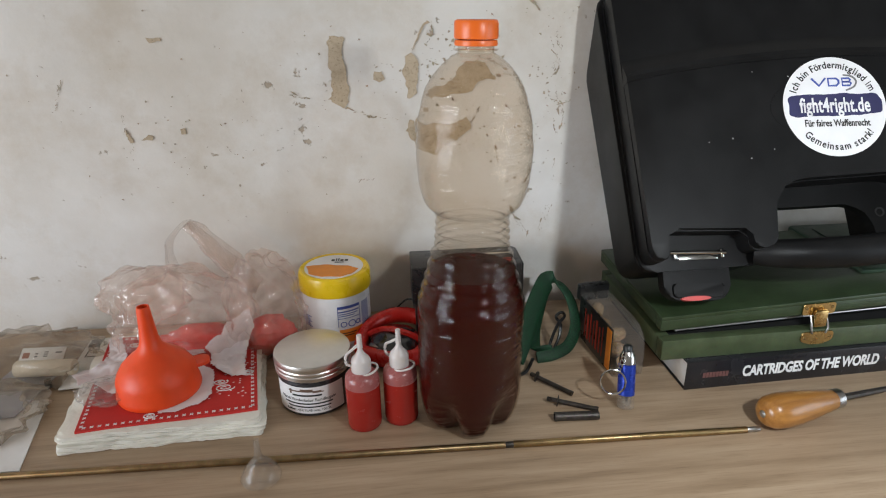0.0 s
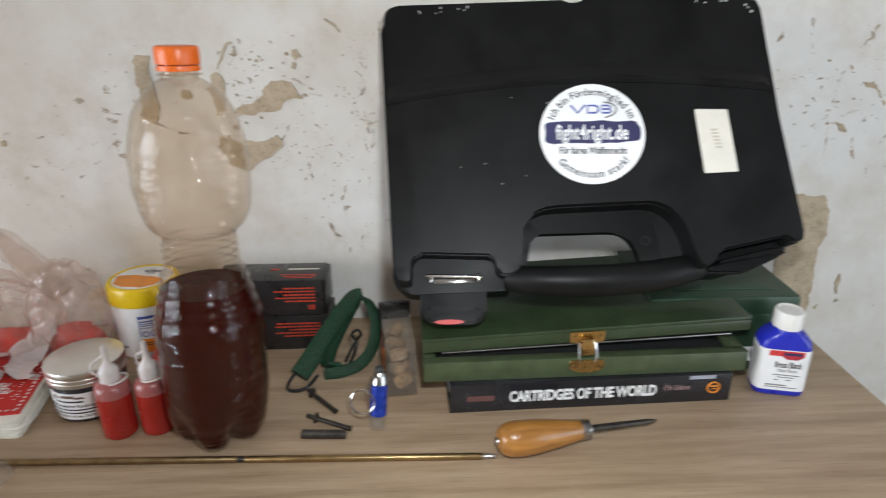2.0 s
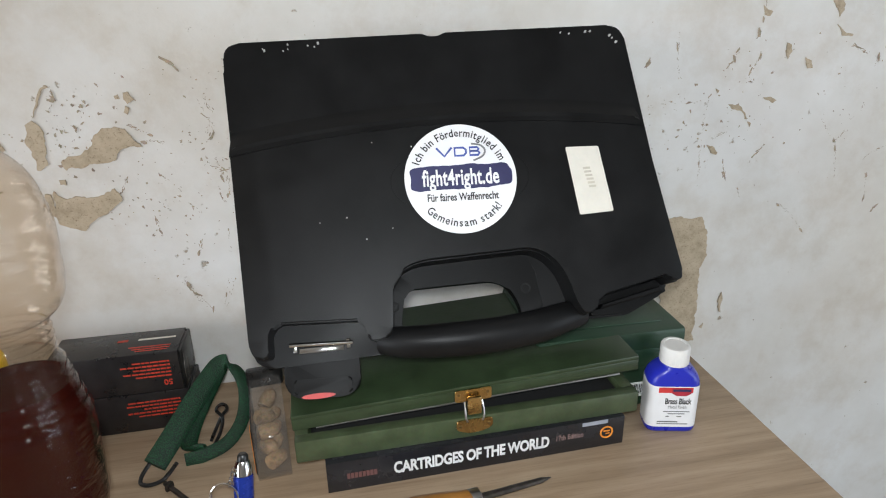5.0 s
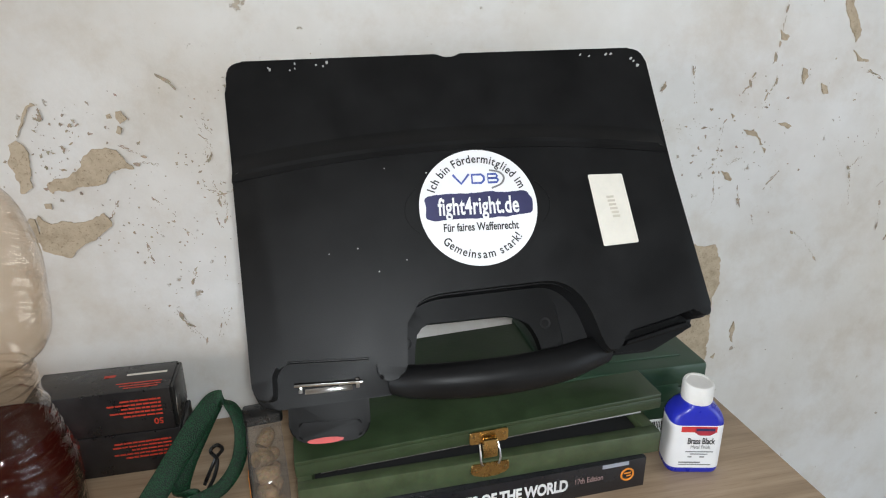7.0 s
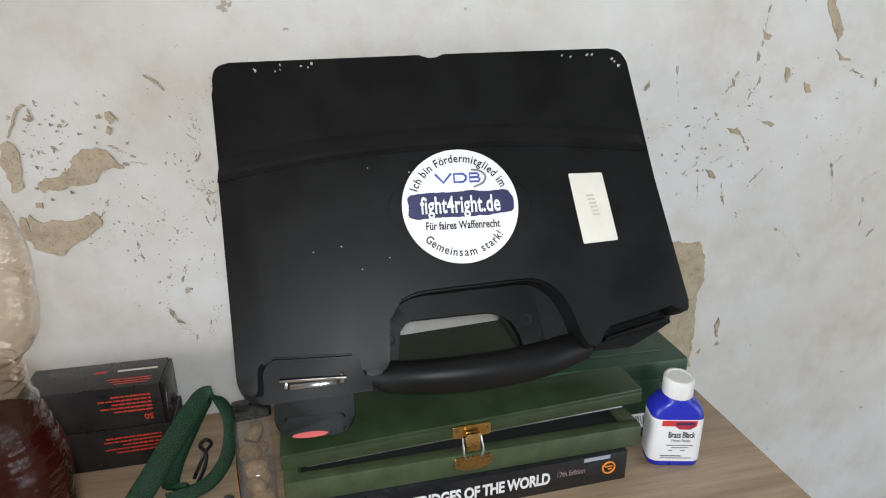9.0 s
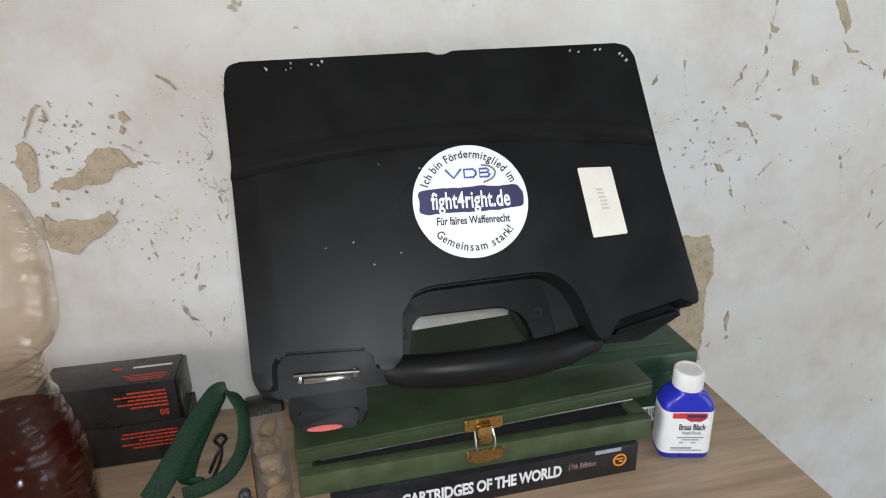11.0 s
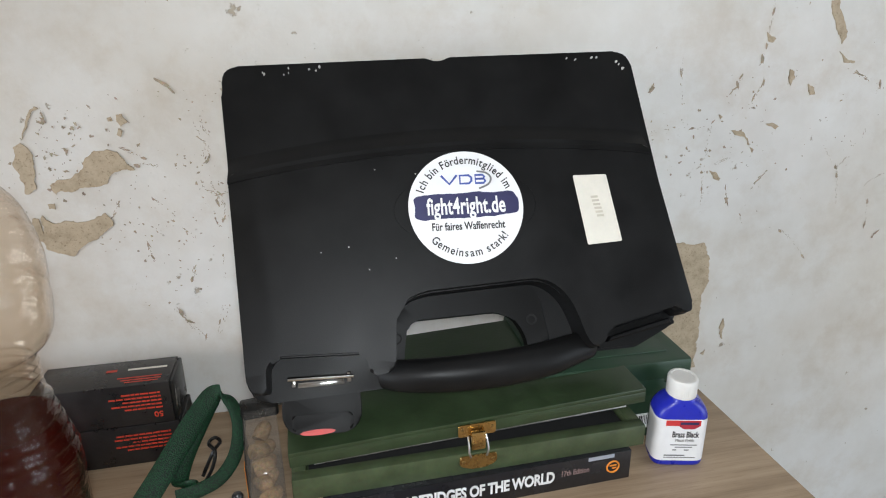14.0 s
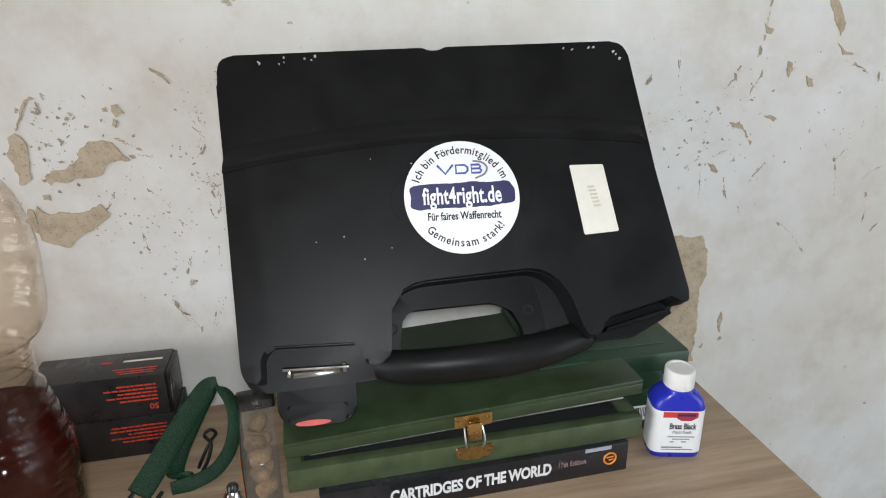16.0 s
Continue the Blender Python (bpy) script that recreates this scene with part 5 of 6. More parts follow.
def wooden_box():
    t = thing("wooden_box", pose(0.6190, 0.7780, 0.0312, 0, 0, 1.0), "flat green painted wooden box, lid ajar, brass clasp", "box")
    w, d = 0.322, 0.168
    base = bmesh.new()
    rbox(w, 0.012, 0.0215, 0.0010, (0, 0.006, 0), bm=base)
    rbox(w, 0.012, 0.0215, 0.0010, (0, d - 0.006, 0), bm=base)
    rbox(0.012, d - 0.024, 0.0212, 0.0010, (-w / 2 + 0.006, d / 2, 0), bm=base)
    rbox(0.012, d - 0.024, 0.0212, 0.0010, (w / 2 - 0.006, d / 2, 0), bm=base)
    rbox(w - 0.024, d - 0.024, 0.004, 0, (0, d / 2, 0.001), bm=base)
    part("base", base, GREEN_EDGE, t, "green painted base tray")
    part("lining", rbox(w - 0.028, d - 0.028, 0.010, 0.001, (0, d / 2, 0.006)), FELT, t, "black lining")
    lid = bmesh.new()
    rbox(w + 0.001, d, 0.0045, 0.0010, (0, d / 2, 0.0105), bm=lid)
    rbox(w + 0.001, 0.012, 0.0110, 0.0008, (0, 0.006, 0.0), bm=lid)
    rbox(0.012, d - 0.013, 0.0109, 0.0008, (-w / 2 + 0.0055, d / 2 + 0.006, 0.0), bm=lid)
    rbox(0.012, d - 0.013, 0.0109, 0.0008, (w / 2 - 0.0055, d / 2 + 0.006, 0.0), bm=lid)
    lid_ob = part("lid", lid, GREEN_WOOD, t, "green painted lid, slightly raised", m=pose(0, 0.006, 0.0362, 0.6, -2.4, 0))
    part("rod_in_gap", tube([(-0.142, 0.016, 0.0235), (0.0, 0.018, 0.0275), (0.150, 0.020, 0.0315)], 0.0014, 8), STEEL, t, "dull steel rod seen in the gap")
    cx = -0.0010
    up = Matrix(((1, 0, 0, cx), (0, 0, -1, 0.0), (0, 1, 0, 0), (0, 0, 0, 1)))
    hasp = part("clasp", prism(rounded([(-0.017, 0.0360), (0.017, 0.0366), (0.017, 0.0485), (-0.017, 0.0479)], 0.002), 0.0002, 0.0014, 0.0004, 1), BRASS, t, "worn brass clasp", m=Matrix.Translation((0, 0.0052, 0)) @ up)
    part("lower_plate", prism(rounded([(-0.017, 0.0195), (-0.017, 0.0095), (-0.006, 0.0055), (0.006, 0.0055), (0.017, 0.0095), (0.017, 0.0195)], 0.003), 0.0002, 0.0014, 0.0004, 1), BRASS, t, "worn brass catch plate", m=up)
    part("hook", rbox(0.013, 0.005, 0.018, 0.0012, (cx, 0.0005, 0.0250)), BRASS, t, "brass hook")
    for s in (-1, 1):
        part("loop", tube(smooth_path([(cx + s * 0.0080, 0.0040, 0.0360), (cx + s * 0.0085, 0.0000, 0.0300), (cx + s * 0.0085, -0.0024, 0.0230), (cx + s * 0.0070, -0.0022, 0.0185)], 6), 0.0010, 8), STEEL, t, "bright wire loop")
        for z, dy in ((0.0440, 0.0052), (0.0140, 0.0)):
            part("screw_head", lathe([(0, 0.0024), (0.0012, 0.0022), (0.0016, 0.0014), (0.0016, 0.0)], 12), BRASS_DARK, t, m=Matrix.Translation((0, dy, 0)) @ up @ pose(s * 0.0135, z, 0))


def die_box():
    t = thing("die_box", pose(0.774, 0.894, 0, 0, 0, -1) @ Matrix.Diagonal((1, 1, 1.07, 1)), "dark green plastic case with hinged lid behind the boxes", "box")
    part("body", rbox(0.152, 0.130, 0.060, 0.004), GREEN_PLASTIC, t)
    part("lid", rbox(0.158, 0.136, 0.023, 0.004, (0, 0, 0.0615)), GREEN_PLASTIC, t, "overhanging lid")
    part("lid_panel", rbox(0.120, 0.100, 0.002, 0.001, (0, 0, 0.0840)), GREEN_PLASTIC, t)
    part("hinge_tab", rbox(0.030, 0.004, 0.018, 0.001, (0.035, -0.0665, 0.048)), GREEN_PLASTIC, t)
    lab = part("barcode_label", rbox(0.028, 0.0006, 0.016, 0, (0.030, -0.0655, 0.012)), LABEL_PAPER, t, "small white barcode label", smooth=0)
    rnd = random.Random(2)
    code = bmesh.new()
    for i in range(12):
        rbox(rnd.choice((0.0006, 0.0011)), 0.0004, 0.010, 0, (0.019 + 0.0019 * i, -0.0661, 0.016), bm=code)
    part("barcode", code, BLACK_PRINT, lab, smooth=0)


def flat_bottle():
    t = thing("chemical_bottle", pose(0.8225, 0.7960, 0, 0, 0, -14) @ Matrix.Diagonal((0.90, 1, 0.955, 1)), "blue plastic bottle with white screw cap and printed label", "bottle")
    w, d = 0.0275, 0.0165

    def ring(k, z, bm):
        pts = rounded([(-w * k[0], -d * k[1]), (w * k[0], -d * k[1]), (w * k[0], d * k[1]), (-w * k[0], d * k[1])], 0.011 * k[2], 6)
        return [bm.verts.new((x, y, z)) for x, y in pts]
    bm = bmesh.new()
    rings = [ring(k, z, bm) for k, z in (((0.90, 0.86, 0.9), 0.0), ((0.97, 0.95, 1), 0.0015), ((1, 1, 1), 0.0045), ((1, 1, 1), 0.056), ((0.98, 0.98, 1), 0.060), ((0.90, 0.95, 1), 0.065), ((0.74, 0.92, 1.05), 0.070), ((0.56, 0.84, 1.0), 0.0735), ((0.48, 0.76, 0.9), 0.0755), ((0.48, 0.76, 0.9), 0.078))]
    for a, b in zip(rings, rings[1:]):
        for i in range(len(a)):
            bm.faces.new((a[i], a[(i + 1) % len(a)], b[(i + 1) % len(b)], b[i]))
    bm.faces.new(rings[0][::-1])
    bm.faces.new(rings[-1])
    part("body", bm, BLUE_PLASTIC, t, "glossy blue body", 50)
    rib = lambda a, r, z: r + (0.0003 if int(a / 6.28319 * 96 + 0.5) % 2 and z < 0.094 else 0)
    part("cap", lathe([(0.0142, 0.0765), (0.0150, 0.0768), (0.0152, 0.079), (0.0150, 0.0935), (0.0142, 0.0952), (0.0120, 0.0955), (0.0112, 0.0945), (0, 0.0945)], 96, ripple=rib), CAP_WHITE, t, "ribbed white cap", 30)
    lab = bmesh.new()
    path = rounded([(-w, -d), (w, -d), (w, d), (-w, d)], 0.011, 6)
    n = len(path)
    lo, hi = [], []
    for x, y in path:
        k = 1 + 0.0003 / max(abs(x), abs(y))
        lo.append(lab.verts.new((x * k, y * k, 0.0075)))
        hi.append(lab.verts.new((x * k, y * k, 0.0560)))
    for i in range(n):
        lab.faces.new((lo[i], lo[(i + 1) % n], hi[(i + 1) % n], hi[i]))
    lab_ob = part("label", lab, LABEL_PAPER, t, "white printed label", 50)
    up = Matrix(((1, 0, 0, 0), (0, 0, -1, -d - 0.0005), (0, 1, 0, 0), (0, 0, 0, 1)))
    part("red_band", bars([(-0.0180, 0.0520, 0.0360, 0.0062)]), simple("label_red", (0.62, 0.05, 0.05), 0.45), lab_ob, smooth=0, m=up)
    logo = prism([(-0.004, 0.0545), (0.0165, 0.0545), (0.0165, 0.0485), (0.0115, 0.0455), (0.0010, 0.0455), (-0.004, 0.0485)], 0.0003, 0.0005)
    part("maker_mark", logo, simple("label_dark_red", (0.40, 0.03, 0.05), 0.45), lab_ob, "red and blue shield mark", smooth=0, m=up)
    part("mark_band", bars([(-0.003, 0.0520, 0.0185, 0.0026)], thick=0.0007), NAVY, lab_ob, smooth=0, m=up)
    part("title", letters("Brass Black", 0.0098, 0.0001, 0.00015, 0.95, 0.66), BLACK_PRINT, lab_ob, "black serif title", smooth=0, m=up @ pose(0.0035, 0.0385, 0.0001))
    part("subtitle", letters("Metal Finish", 0.0052, 0.0001, 0, 1, 0.8), GREY_PRINT, lab_ob, smooth=0, m=up @ pose(0.0035, 0.0318, 0.0001))
    part("small_print", bars([(-0.011, 0.0265, 0.028, 0.0010), (-0.006, 0.0238, 0.018, 0.0010), (-0.008, 0.0205, 0.004, 0.0012), (0.004, 0.0205, 0.005, 0.0012), (-0.0165, 0.0140, 0.022, 0.0014), (-0.0165, 0.0115, 0.033, 0.0009)]), GREY_PRINT, lab_ob, smooth=0, m=up)


CASE_M = Matrix(((0.9976, 0.0149, -0.0669, 0), (-0.0649, 0.5205, -0.8514, 0), (0.0221, 0.8537, 0.5203, 0), (0, 0, 0, 1)))
CASE_M = Matrix.Translation((0.5979, 0.8135, 0.2471)) @ CASE_M.to_3x3().to_quaternion().to_matrix().to_4x4() @ Matrix.Scale(1.032, 4)


def pistol_case():
    t = thing("hard_case", CASE_M, "black moulded plastic hard case leaning on the wall, handle downwards", "case")
    deep = 0.098
    # outlines in the plane of the lid: u to the right, v up
    full = rounded([(-0.176, 0.154), (0.179, 0.152), (0.1965, -0.085), (0.152, -0.103), (0.082, -0.103), (0.078, -0.028), (-0.052, -0.028), (-0.054, -0.117), (-0.162, -0.119)], [0.014, 0.014, 0.012, 0.004, 0.003, 0.020, 0.012, 0.003, 0.016])
    shell = prism(full, -deep, -0.036, 0.010, 3, True)
    for v in shell.verts:
        back = max(0.0, (-v.co.z - 0.045) / 0.053)
        v.co.y -= 0.046 * back * max(0.0, min(1.0, (v.co.y - 0.02) / 0.12))
    part("rear_shell", shell, CASE, t, "rear half of the case, chamfered along the hinge side", 40)
    lip = rounded([(-0.171, 0.154), (0.179, 0.153), (0.1955, -0.087), (0.154, -0.105), (0.083, -0.105), (0.077, -0.040), (-0.044, -0.040), (-0.050, -0.117), (-0.160, -0.120)], [0.015, 0.015, 0.012, 0.004, 0.003, 0.020, 0.012, 0.003, 0.016])
    part("lip", prism(lip, -0.042, -0.033, 0.0015, 2, True), CASE, t, "raised joint lip", 40)
    notch = [(0.1955, -0.082), (0.186, -0.083), (0.183, -0.076), (0.122, -0.0885), (0.119, -0.098), (0.110, -0.104), (0.1035, -0.096), (0.095, -0.062), (0.076, -0.044), (-0.026, -0.047), (-0.044, -0.058), (-0.048, -0.104), (-0.062, -0.107), (-0.068, -0.103), (-0.070, -0.089), (-0.138, -0.086), (-0.144, -0.094), (-0.144, -0.113), (-0.158, -0.112)]
    rads = [0.008, 0.003, 0.003, 0.004, 0.004, 0.004, 0.008, 0.016, 0.014, 0.014, 0.012, 0.006, 0.004, 0.004, 0.005, 0.005, 0.004, 0.004, 0.014]
    front = rounded([(-0.169, 0.156), (0.000, 0.156), (0.006, 0.1530), (0.014, 0.1530), (0.020, 0.156), (0.180, 0.155)] + notch, [0.014, 0.002, 0.003, 0.003, 0.002, 0.014] + rads)
    front = [(x * 1.004, y * (0.988 if y > 0 else 1.0)) for x, y in front]
    part("front_shell", prism(front, -0.036, -0.0105, 0.008, 4), CASE, t, "front half of the case", 40)
    arc = [(-0.1655 + 0.3455 * i / 16, 0.058 + 0.0145 * (1 - ((i - 8) / 8) ** 2) + 0.003 * i / 16) for i in range(17)]
    inner = [((x - 0.015) * 0.998 + 0.015, y * 0.997 + 0.0006) for x, y in notch]
    plate = rounded(arc[::1] + inner, [0.006] + [0.0] * 15 + [0.006] + rads)
    part("face_plate", prism(plate, -0.018, 0.0, 0.0085, 5), CASE, t, "slightly raised panel with curved top edge", 40)
    step = bmesh.new()
    rows = []
    for x, y in arc:
        ring = []
        for k in range(11):
            s = k / 10
            ring.append(step.verts.new((x, y - 0.008 + 0.027 * s, 0.0003 + 0.0009 * (1 - s) ** 2 - 0.0112 * s * s * (3 - 2 * s))))
        ring += [step.verts.new((x, y + 0.019, -0.014)), step.verts.new((x, y - 0.008, -0.014))]
        rows.append(ring)
    for a, b in zip(rows, rows[1:]):
        for k in range(len(a)):
            step.faces.new((a[k], b[k], b[(k + 1) % len(b)], a[(k + 1) % len(a)]))
    step.faces.new(rows[0])
    step.faces.new(rows[-1][::-1])
    bmesh.ops.recalc_face_normals(step, faces=step.faces[:])
    part("panel_edge", step, CASE, t, "soft curved step above the panel", 40)
    # the recess behind the handle, left and right of the opening
    floor_out = rounded([(-0.050, -0.108), (-0.040, -0.108), (-0.039, -0.090), (-0.034, -0.0655), (0.049, -0.0645), (0.061, -0.082), (0.064, -0.100), (0.110, -0.106), (0.100, -0.056), (0.080, -0.040), (-0.030, -0.042), (-0.048, -0.054)], [0.003, 0.003, 0.006, 0.008, 0.016, 0.010, 0.004, 0.003, 0.012, 0.010, 0.010, 0.010])
    # the shade inside the recess is carried by its darker black
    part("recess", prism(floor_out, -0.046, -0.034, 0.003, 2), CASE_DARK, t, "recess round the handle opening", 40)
    for u, v in ((-0.0445, -0.079), (0.0690, -0.0735)):
        part("screw_well", lathe([(0.0024, -0.004), (0.0030, 0.0), (0.0044, 0.0004), (0.0048, -0.001)], 20), FELT, t, "round screw well", m=pose(u, v, -0.0338))
    bar = smooth_path([(-0.056, -0.106, -0.028), (-0.040, -0.1090, -0.021), (-0.010, -0.1110, -0.016), (0.030, -0.1110, -0.015), (0.070, -0.1075, -0.018), (0.094, -0.1025, -0.024), (0.112, -0.099, -0.032)], 6)
    n = len(bar)
    part("handle", tube(bar, 0.0150, 20, flat=0.95, taper=[0.80 + 0.2 * math.sin(math.pi * i / (n - 1)) for i in range(n)], up=(0, 0, 1)), CASE, t, "thick moulded carrying handle", 60)
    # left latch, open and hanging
    # bed in the darker black, its shade put into the colour
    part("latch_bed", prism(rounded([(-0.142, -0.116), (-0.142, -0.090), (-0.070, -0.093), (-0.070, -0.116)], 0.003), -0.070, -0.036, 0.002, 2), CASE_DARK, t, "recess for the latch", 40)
    latch = part("latch", prism(rounded([(-0.1385, -0.138), (-0.138, -0.112), (-0.077, -0.115), (-0.077, -0.140), (-0.088, -0.1475), (-0.128, -0.1460)], [0.008, 0.003, 0.003, 0.008, 0.006, 0.006]), -0.050, -0.036, 0.005, 3), CASE_DARK, t, "open black latch flap")
    part("latch_step", prism(rounded([(-0.131, -0.143), (-0.131, -0.1305), (-0.084, -0.132), (-0.084, -0.1445)], 0.003), -0.040, -0.0325, 0.003, 2), CASE_DARK, latch, "", 40)
    part("red_mark", prism([(-0.1115 + 0.0135 * math.cos(a), -0.1448 + 0.0022 * math.sin(a)) for a in [6.2832 * i / 32 for i in range(32)]], -0.040, -0.0318), simple("faded_red", (0.50, 0.06, 0.055), 0.5), latch, "red oval mark", smooth=0)
    pin = tube([(-0.132, -0.1025, -0.030), (-0.081, -0.1045, -0.030)], 0.0018, 10)
    part("hinge_pin", pin, CHROME, latch, "bright metal hinge pin")
    part("hinge_plate", rbox(0.036, 0.0042, 0.0016, 0.0004, (-0.1065, -0.1080, -0.032)), CHROME, latch, "bright metal plate")
    for u in (-0.1275, -0.0845):
        part("hinge_eye", rbox(0.0036, 0.0085, 0.005, 0.001, (u, -0.105, -0.034)), CHROME, latch)
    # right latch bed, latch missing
    # darker black here too, as painted shade in the empty bed
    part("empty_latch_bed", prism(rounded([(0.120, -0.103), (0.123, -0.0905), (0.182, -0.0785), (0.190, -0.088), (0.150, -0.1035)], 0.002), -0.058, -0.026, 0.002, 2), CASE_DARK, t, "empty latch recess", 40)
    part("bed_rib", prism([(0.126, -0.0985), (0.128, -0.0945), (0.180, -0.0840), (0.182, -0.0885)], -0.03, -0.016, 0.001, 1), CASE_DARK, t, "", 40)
    # faint oval groove round the sticker
    for side in (1, -1):
        arc_pts = [(0.0185 + side * 0.0575 * math.cos(a), 0.0185 + 0.031 * math.sin(a), -0.0003) for a in [-0.62 + 1.24 * i / 20 for i in range(21)]]
        part("oval_groove", tube(arc_pts, 0.0006, 6), CASE_DARK, t, "faint moulded oval line")
    # chips and scuffs along the edges
    rnd = random.Random(12)
    chips = bmesh.new()
    spots = [(-0.110 + rnd.gauss(0, 0.018), 0.1465 + rnd.gauss(0, 0.0018)) for _ in range(8)] + [(0.130 + rnd.gauss(0, 0.012), 0.1465 + rnd.gauss(0, 0.0015)) for _ in range(4)] + [(0.170, 0.140), (0.173, 0.136), (0.168, 0.1425)]
    for u, v in spots:
        r = rnd.uniform(0.0004, 0.0014)
        pts = [(u + r * rnd.uniform(0.5, 1.5) * math.cos(a), v + r * rnd.uniform(0.4, 1.0) * math.sin(a)) for a in (0, 1.1, 2.2, 3.3, 4.4, 5.4)]
        join(chips, prism(pts, -0.0120, -0.0084))
    for _ in range(11):
        u, v, r = rnd.uniform(-0.14, 0.17), rnd.uniform(-0.03, 0.06), rnd.uniform(0.0003, 0.0007)
        join(chips, prism([(u + r * math.cos(a), v + r * math.sin(a)) for a in (0, 1.3, 2.5, 3.8, 5.0)], -0.001, 0.0002))
    part("chip", chips, simple("pale_scuff", (0.5, 0.49, 0.47), 0.7), t, "pale chips in the plastic", smooth=0)["kind"] = "stuff"
    # the two stickers
    st = part("round_sticker", prism([(0.0478 * math.cos(a), 0.0478 * math.sin(a)) for a in [6.2832 * i / 96 for i in range(96)]], 0.0001, 0.0005), LABEL_PAPER, t, "round white sticker with navy print", smooth=0, m=pose(0.0188, 0.0184, 0, 0, 0, -1.5) @ Matrix.Scale(0.972, 4))
    band = ragged(rounded([(-0.0445, 0.0085), (-0.040, 0.0108), (0.010, 0.0118), (0.040, 0.0118), (0.0452, 0.0040), (0.0430, -0.0072), (0.010, -0.0092), (-0.036, -0.0098), (-0.0438, -0.0075), (-0.0415, 0.0000)], 0.0035, 3), 6, 0.0005, 0.0016)
    part("navy_band", prism(band, 0.0005, 0.0008), NAVY, st, "torn-edged navy band", smooth=0)
    part("band_writing", letters("fight4right.de", 0.0196, 0.0001, 0.00045, 1.04, 0.60), WHITE_PRINT, st, "bold white lettering", smooth=0, m=pose(0, 0.0002, 0.0010))
    part("motto", letters("Für faires Waffenrecht", 0.0092, 0.0001, 0.00018, 1.0, 0.72), BLACK_PRINT, st, smooth=0, m=pose(0.0005, -0.0165, 0.0007))
    part("upper_arc", arc_letters("Ich bin Fördermitglied im", 0.0096, 0.0398, 91, 6.5, False, 0.0001), BLACK_PRINT, st, smooth=0, m=pose(0, 0, 0.0007))
    part("lower_arc", arc_letters("Gemeinsam stark!", 0.0096, 0.0390, 272, 6.6, True, 0.0001), BLACK_PRINT, st, smooth=0, m=pose(0, 0, 0.0007))
    for pts, closed in (([(-0.0190, 0.0272), (-0.0125, 0.0196), (-0.0060, 0.0272)], False), ([(-0.0035, 0.0268), (0.0040, 0.0268), (0.0062, 0.0248), (0.0062, 0.0220), (0.0040, 0.0198), (-0.0035, 0.0198)], True), ([(0.0095, 0.0268), (0.0160, 0.0268), (0.0172, 0.0252), (0.0160, 0.0234), (0.0095, 0.0234)], True), ([(0.0095, 0.0234), (0.0165, 0.0234), (0.0178, 0.0216), (0.0165, 0.0198), (0.0095, 0.0198)], True)):
        part("blue_mark", tube([(x, y, 0.0004) for x, y in pts], 0.0010, 6, closed), BLUE_PRINT, st, "blue emblem stroke", smooth=0)
    sweep = smooth_path([(0.011, 0.0300, 0.0007), (0.0185, 0.0285, 0.0007), (0.0225, 0.0240, 0.0007), (0.0200, 0.0185, 0.0007), (0.0120, 0.0150, 0.0007)], 6)
    part("grey_sweep", tube(sweep, 0.0008, 6, flat=1), GREY_PRINT, st, "grey curved stroke", smooth=0)
    lab = part("paper_label", prism(rounded([(0.1100, 0.0385), (0.1385, 0.0375), (0.1435, -0.0195), (0.1145, -0.0205)], 0.0015), 0.0001, 0.0005), IVORY_LABEL, t, "worn ivory paper label", smooth=0)
    part("worn_print", bars([(0.1225 + 0.0006 * i, 0.019 - 0.0032 * i, 0.006, 0.0018) for i in range(6)]), simple("faded_print", (0.56, 0.51, 0.42), 0.6), lab, smooth=0, m=pose(0, 0, 0.0005))


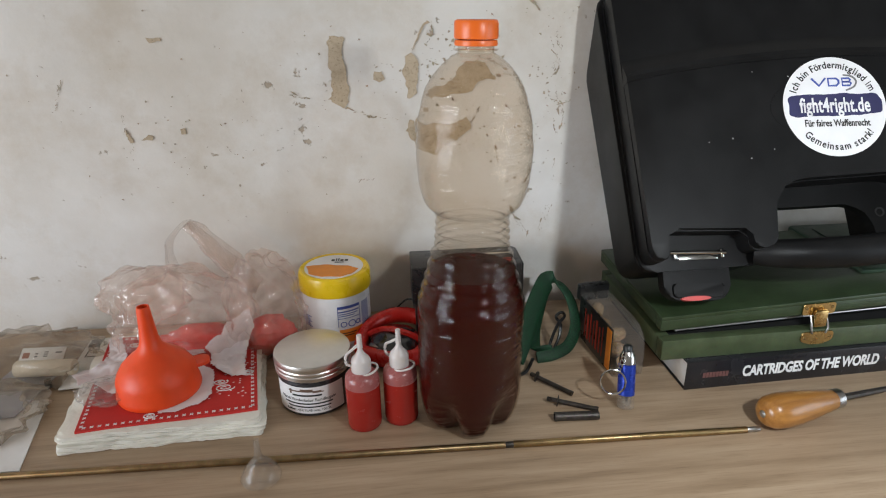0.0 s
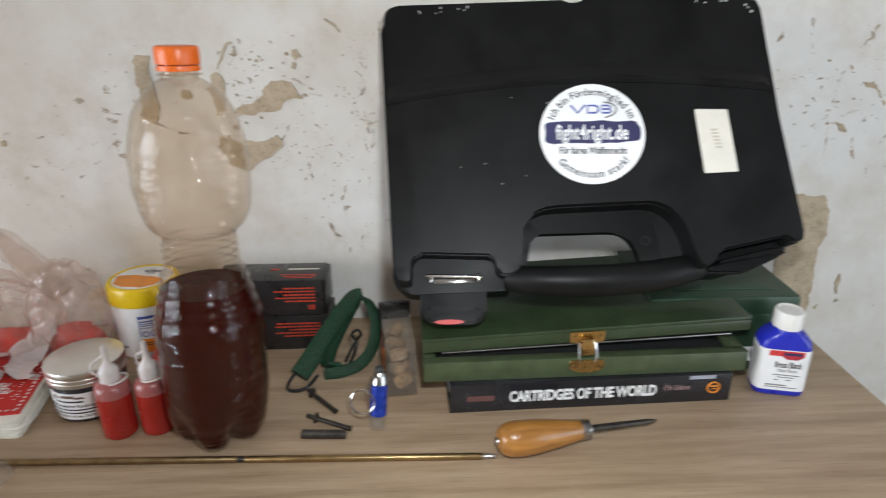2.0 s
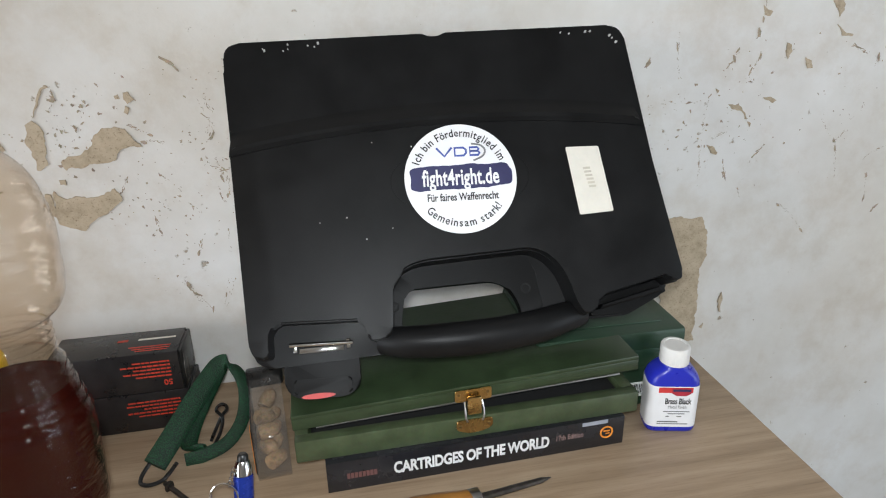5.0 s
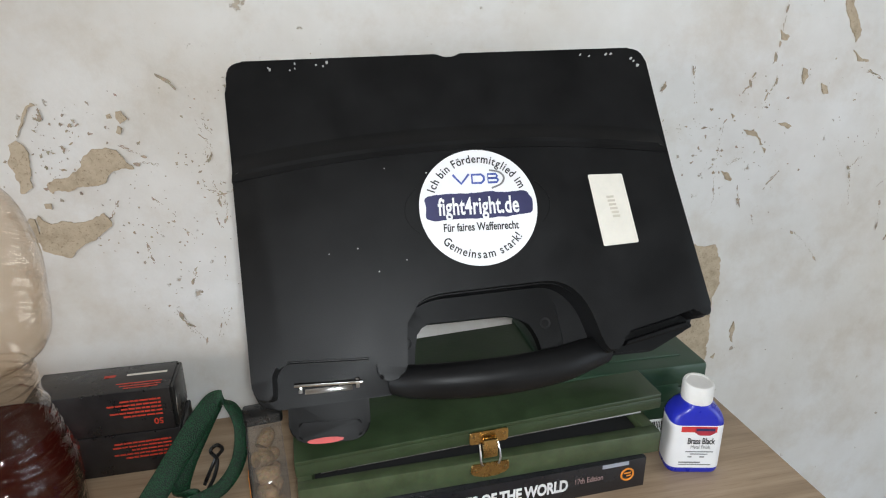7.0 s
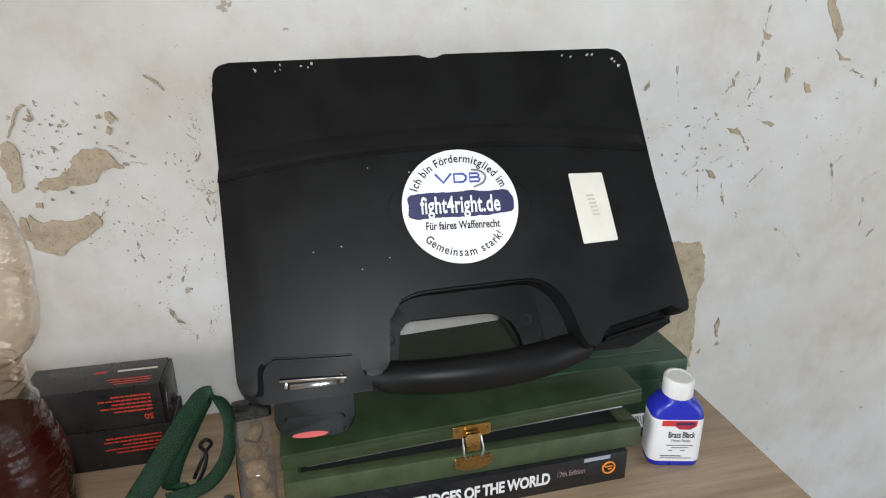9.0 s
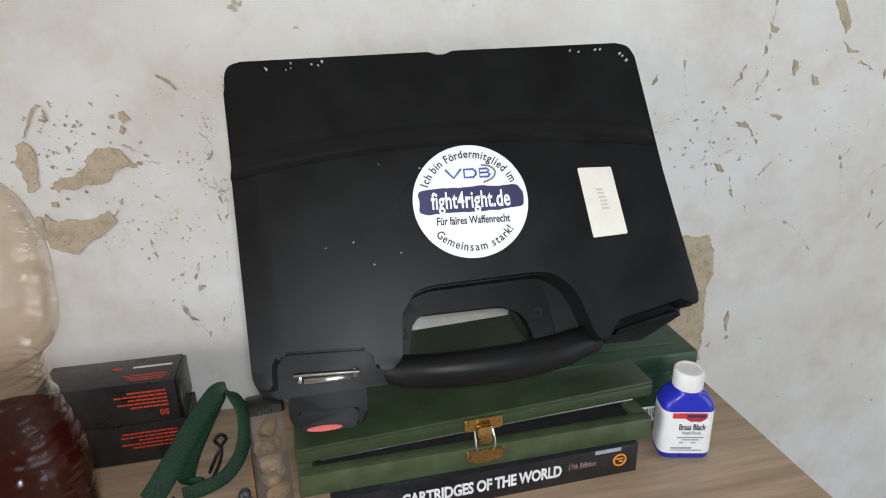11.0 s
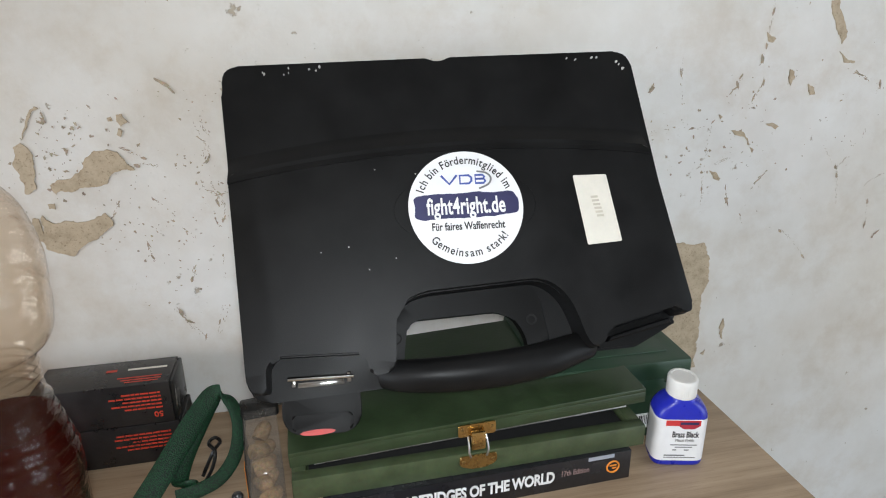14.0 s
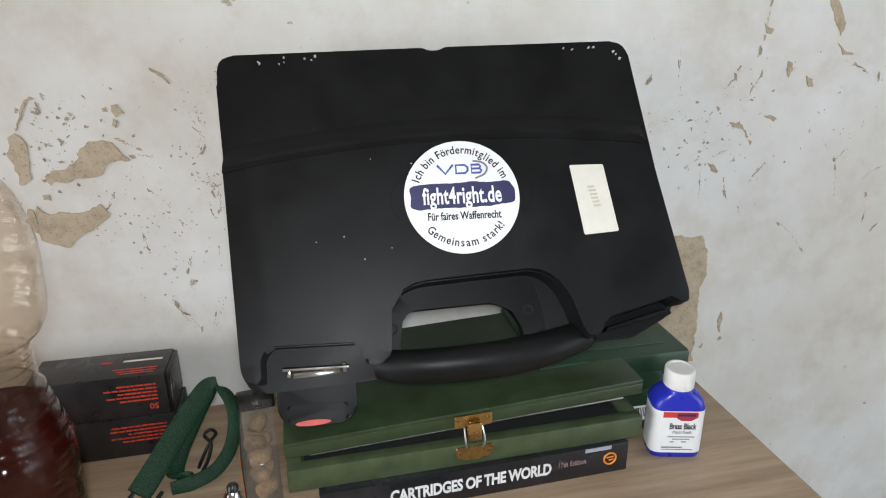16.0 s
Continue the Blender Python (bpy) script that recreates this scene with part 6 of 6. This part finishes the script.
def left_packets():
    t = tagged(part("paper_sheet", prism([(-0.342, 0.726), (-0.120, 0.726), (-0.142, 0.829), (-0.342, 0.834)], 0.0003, 0.0012), WHITE_PAPER, smooth=0), "white paper sheet lying on the table", "paper")
    tagged(part("grey_card", prism([(-0.217, 0.796), (-0.160, 0.802), (-0.150, 0.889), (-0.204, 0.889)], 0.0020, 0.0032), CARD_GREY, smooth=0), "blue-grey card lying on paper", "card")
    roll = thing("paper_roll", pose(-0.190, 0.872, 0.0125, 0, 0, -3), "small cream paper roll in a clear packet", "roll")
    bm = lathe([(0, 0), (0.008, 0.0), (0.0086, 0.001), (0.0086, 0.058), (0.008, 0.059), (0, 0.059)], 28)
    bm.transform(Matrix.Rotation(radians(90), 4, "Y"))
    part("roll_body", bm, CREAM_PAPER, roll)
    part("core", lathe([(0, 0.0), (0.004, 0.0), (0.004, 0.0006), (0, 0.0006)], 16), WHITE_PAPER, roll, m=pose(0.0594, 0, 0, 0, 90, 0))
    tag = thing("price_tag", pose(-0.175, 0.894, 0.0125, 30, 0, -2) @ Matrix.Diagonal((0.74, 0.85, 1, 1)), "white printed tag with small dark bars", "tag")
    part("tag_card", rbox(0.062, 0.026, 0.0008, 0.0002), WHITE_PAPER, tag)
    part("tag_print", bars([(-0.027, 0.002, 0.009, 0.008)]), simple("tag_brown", (0.30, 0.09, 0.05), 0.6), tag, "small brown square", smooth=0, m=pose(0, 0, 0.0009))
    part("tag_bars", bars([(-0.010, 0.004, 0.004, 0.002), (-0.010, 0.0, 0.004, 0.002), (0.002, 0.006, 0.006, 0.0016), (0.002, 0.003, 0.006, 0.0016), (0.002, 0.0, 0.006, 0.0016), (0.018, 0.005, 0.009, 0.0022)]), GREY_PRINT, tag, smooth=0, m=pose(0, 0, 0.0009))
    for x, y, turn in ((-0.152, 0.852, 62), (-0.178, 0.790, 68)):
        b = thing("plastic_scrap", pose(x, y, 0.0040, 0, 0, -turn), "small black plastic scrap on the paper", "scrap", "black scraps")
        part("scrap_body", rbox(0.020, 0.0065, 0.0022, 0.0008), BLACK_PLASTIC, b)
    bag = thing("clear_bag", pose(0.018, -0.016, 0), "crumpled brownish clear plastic bag over papers", "bag")
    part("bag_body", blob([((-0.205, 0.905, 0.012), (0.085, 0.055, 0.032))], 21, 0.7, 5), BAG_BROWN, bag, "", 50)
    part("bag_mouth", blob([((-0.215, 0.815, 0.008), (0.070, 0.060, 0.018))], 24, 0.7, 5), BAG_BROWN, bag, "", 50)
    tagged(part("clear_wrapper", blob([((-0.063, 0.799, 0.0265), (0.040, 0.024, 0.010))], 33, 0.8, 4), BAG_CLEAR, smooth=50), "small crumpled clear wrapper on napkins", "wrapper")
    card = thing("printed_card", pose(-0.116, 0.907, 0.0, 0, 0, 4), "white card with black number panel under napkins", "card")
    part("card_body", rbox(0.075, 0.100, 0.0012, 0.0003, (0.010, -0.012, 0.0016)), WHITE_PAPER, card)
    part("black_panel", rbox(0.048, 0.017, 0.0005, 0, (-0.001, 0.0275, 0.0028)), BLACK_PRINT, card, "black panel")
    part("number", letters("20", 0.017, 0.0001, 0.0004), WHITE_PRINT, card, "white number", smooth=0, m=pose(0.000, 0.0275, 0.0035))
    part("tick_box", bars([(-0.0215, 0.0, 0.018, 0.0012), (-0.0215, 0.014, 0.018, 0.0012), (-0.0215, 0.007, 0.0012, 0.014), (-0.0150, 0.007, 0.008, 0.0016)]), BLACK_PRINT, card, smooth=0, m=pose(0, -0.002, 0.0030))


pistol_case()
wooden_box()
book()
die_box()
pet_bottle()
napkins()
funnel()
red_bag()
cream_jar()
screw_tin()
dropper(0.1700, 0.7555, 8)
dropper(0.2040, 0.7605, -35)
carton(0.2875, 0.0, 1, 0.8)
carton(0.2850, 0.0447, 2, -0.4)
flat_bottle()
cleaning_rod()
awl()
head_torch()
blister_pack()
lanyard()
key_torch()
nipple_screw((0.341, 0.8045), (0.371, 0.7725), 0.002, 1)
nipple_screw((0.348, 0.763), (0.388, 0.745), 0.005, 2)
short_tube()
small_funnel()
torn_tissue([(-0.107, 0.9246), (-0.084, 0.8724), (-0.080, 0.8474), (-0.0703, 0.8068), (-0.0938, 0.8213), (-0.1003, 0.8298), (-0.1075, 0.8176), (-0.1234, 0.841), (-0.1166, 0.852), (-0.1041, 0.8798), (-0.1138, 0.9135)], 2, 0.0200, 0.009, (-0.5, -0.8, 0.004), "torn pinkish tissue lying on red napkins")
torn_tissue([(-0.0080, 0.882), (0.0090, 0.892), (0.0110, 0.900), (0.0400, 0.903), (0.0440, 0.890), (0.0375, 0.872), (0.0465, 0.828), (0.0180, 0.836), (0.004, 0.852), (0.001, 0.870)], 5, 0.0200, 0.010, (0.3, 1.0, 0.021), "torn crumpled white tissue on red napkins")
torn_tissue([(-0.066, 0.912), (-0.021, 0.912), (-0.006, 0.8766), (-0.0308, 0.868), (-0.0542, 0.885)], 8, 0.0198, 0.007, (0.0, 1.0, 0.003), "small pinkish tissue behind the funnel")
torn_tissue([(-0.0152, 0.8644), (0.008, 0.8465), (0.0145, 0.8315), (0.018, 0.8038), (0.0095, 0.7894), (-0.0094, 0.7803), (-0.024, 0.7770), (-0.0392, 0.8268)], 12, 0.0194, 0.0022, (1.0, -0.3, 0.0), "flat torn tissue under the funnel")
left_packets()
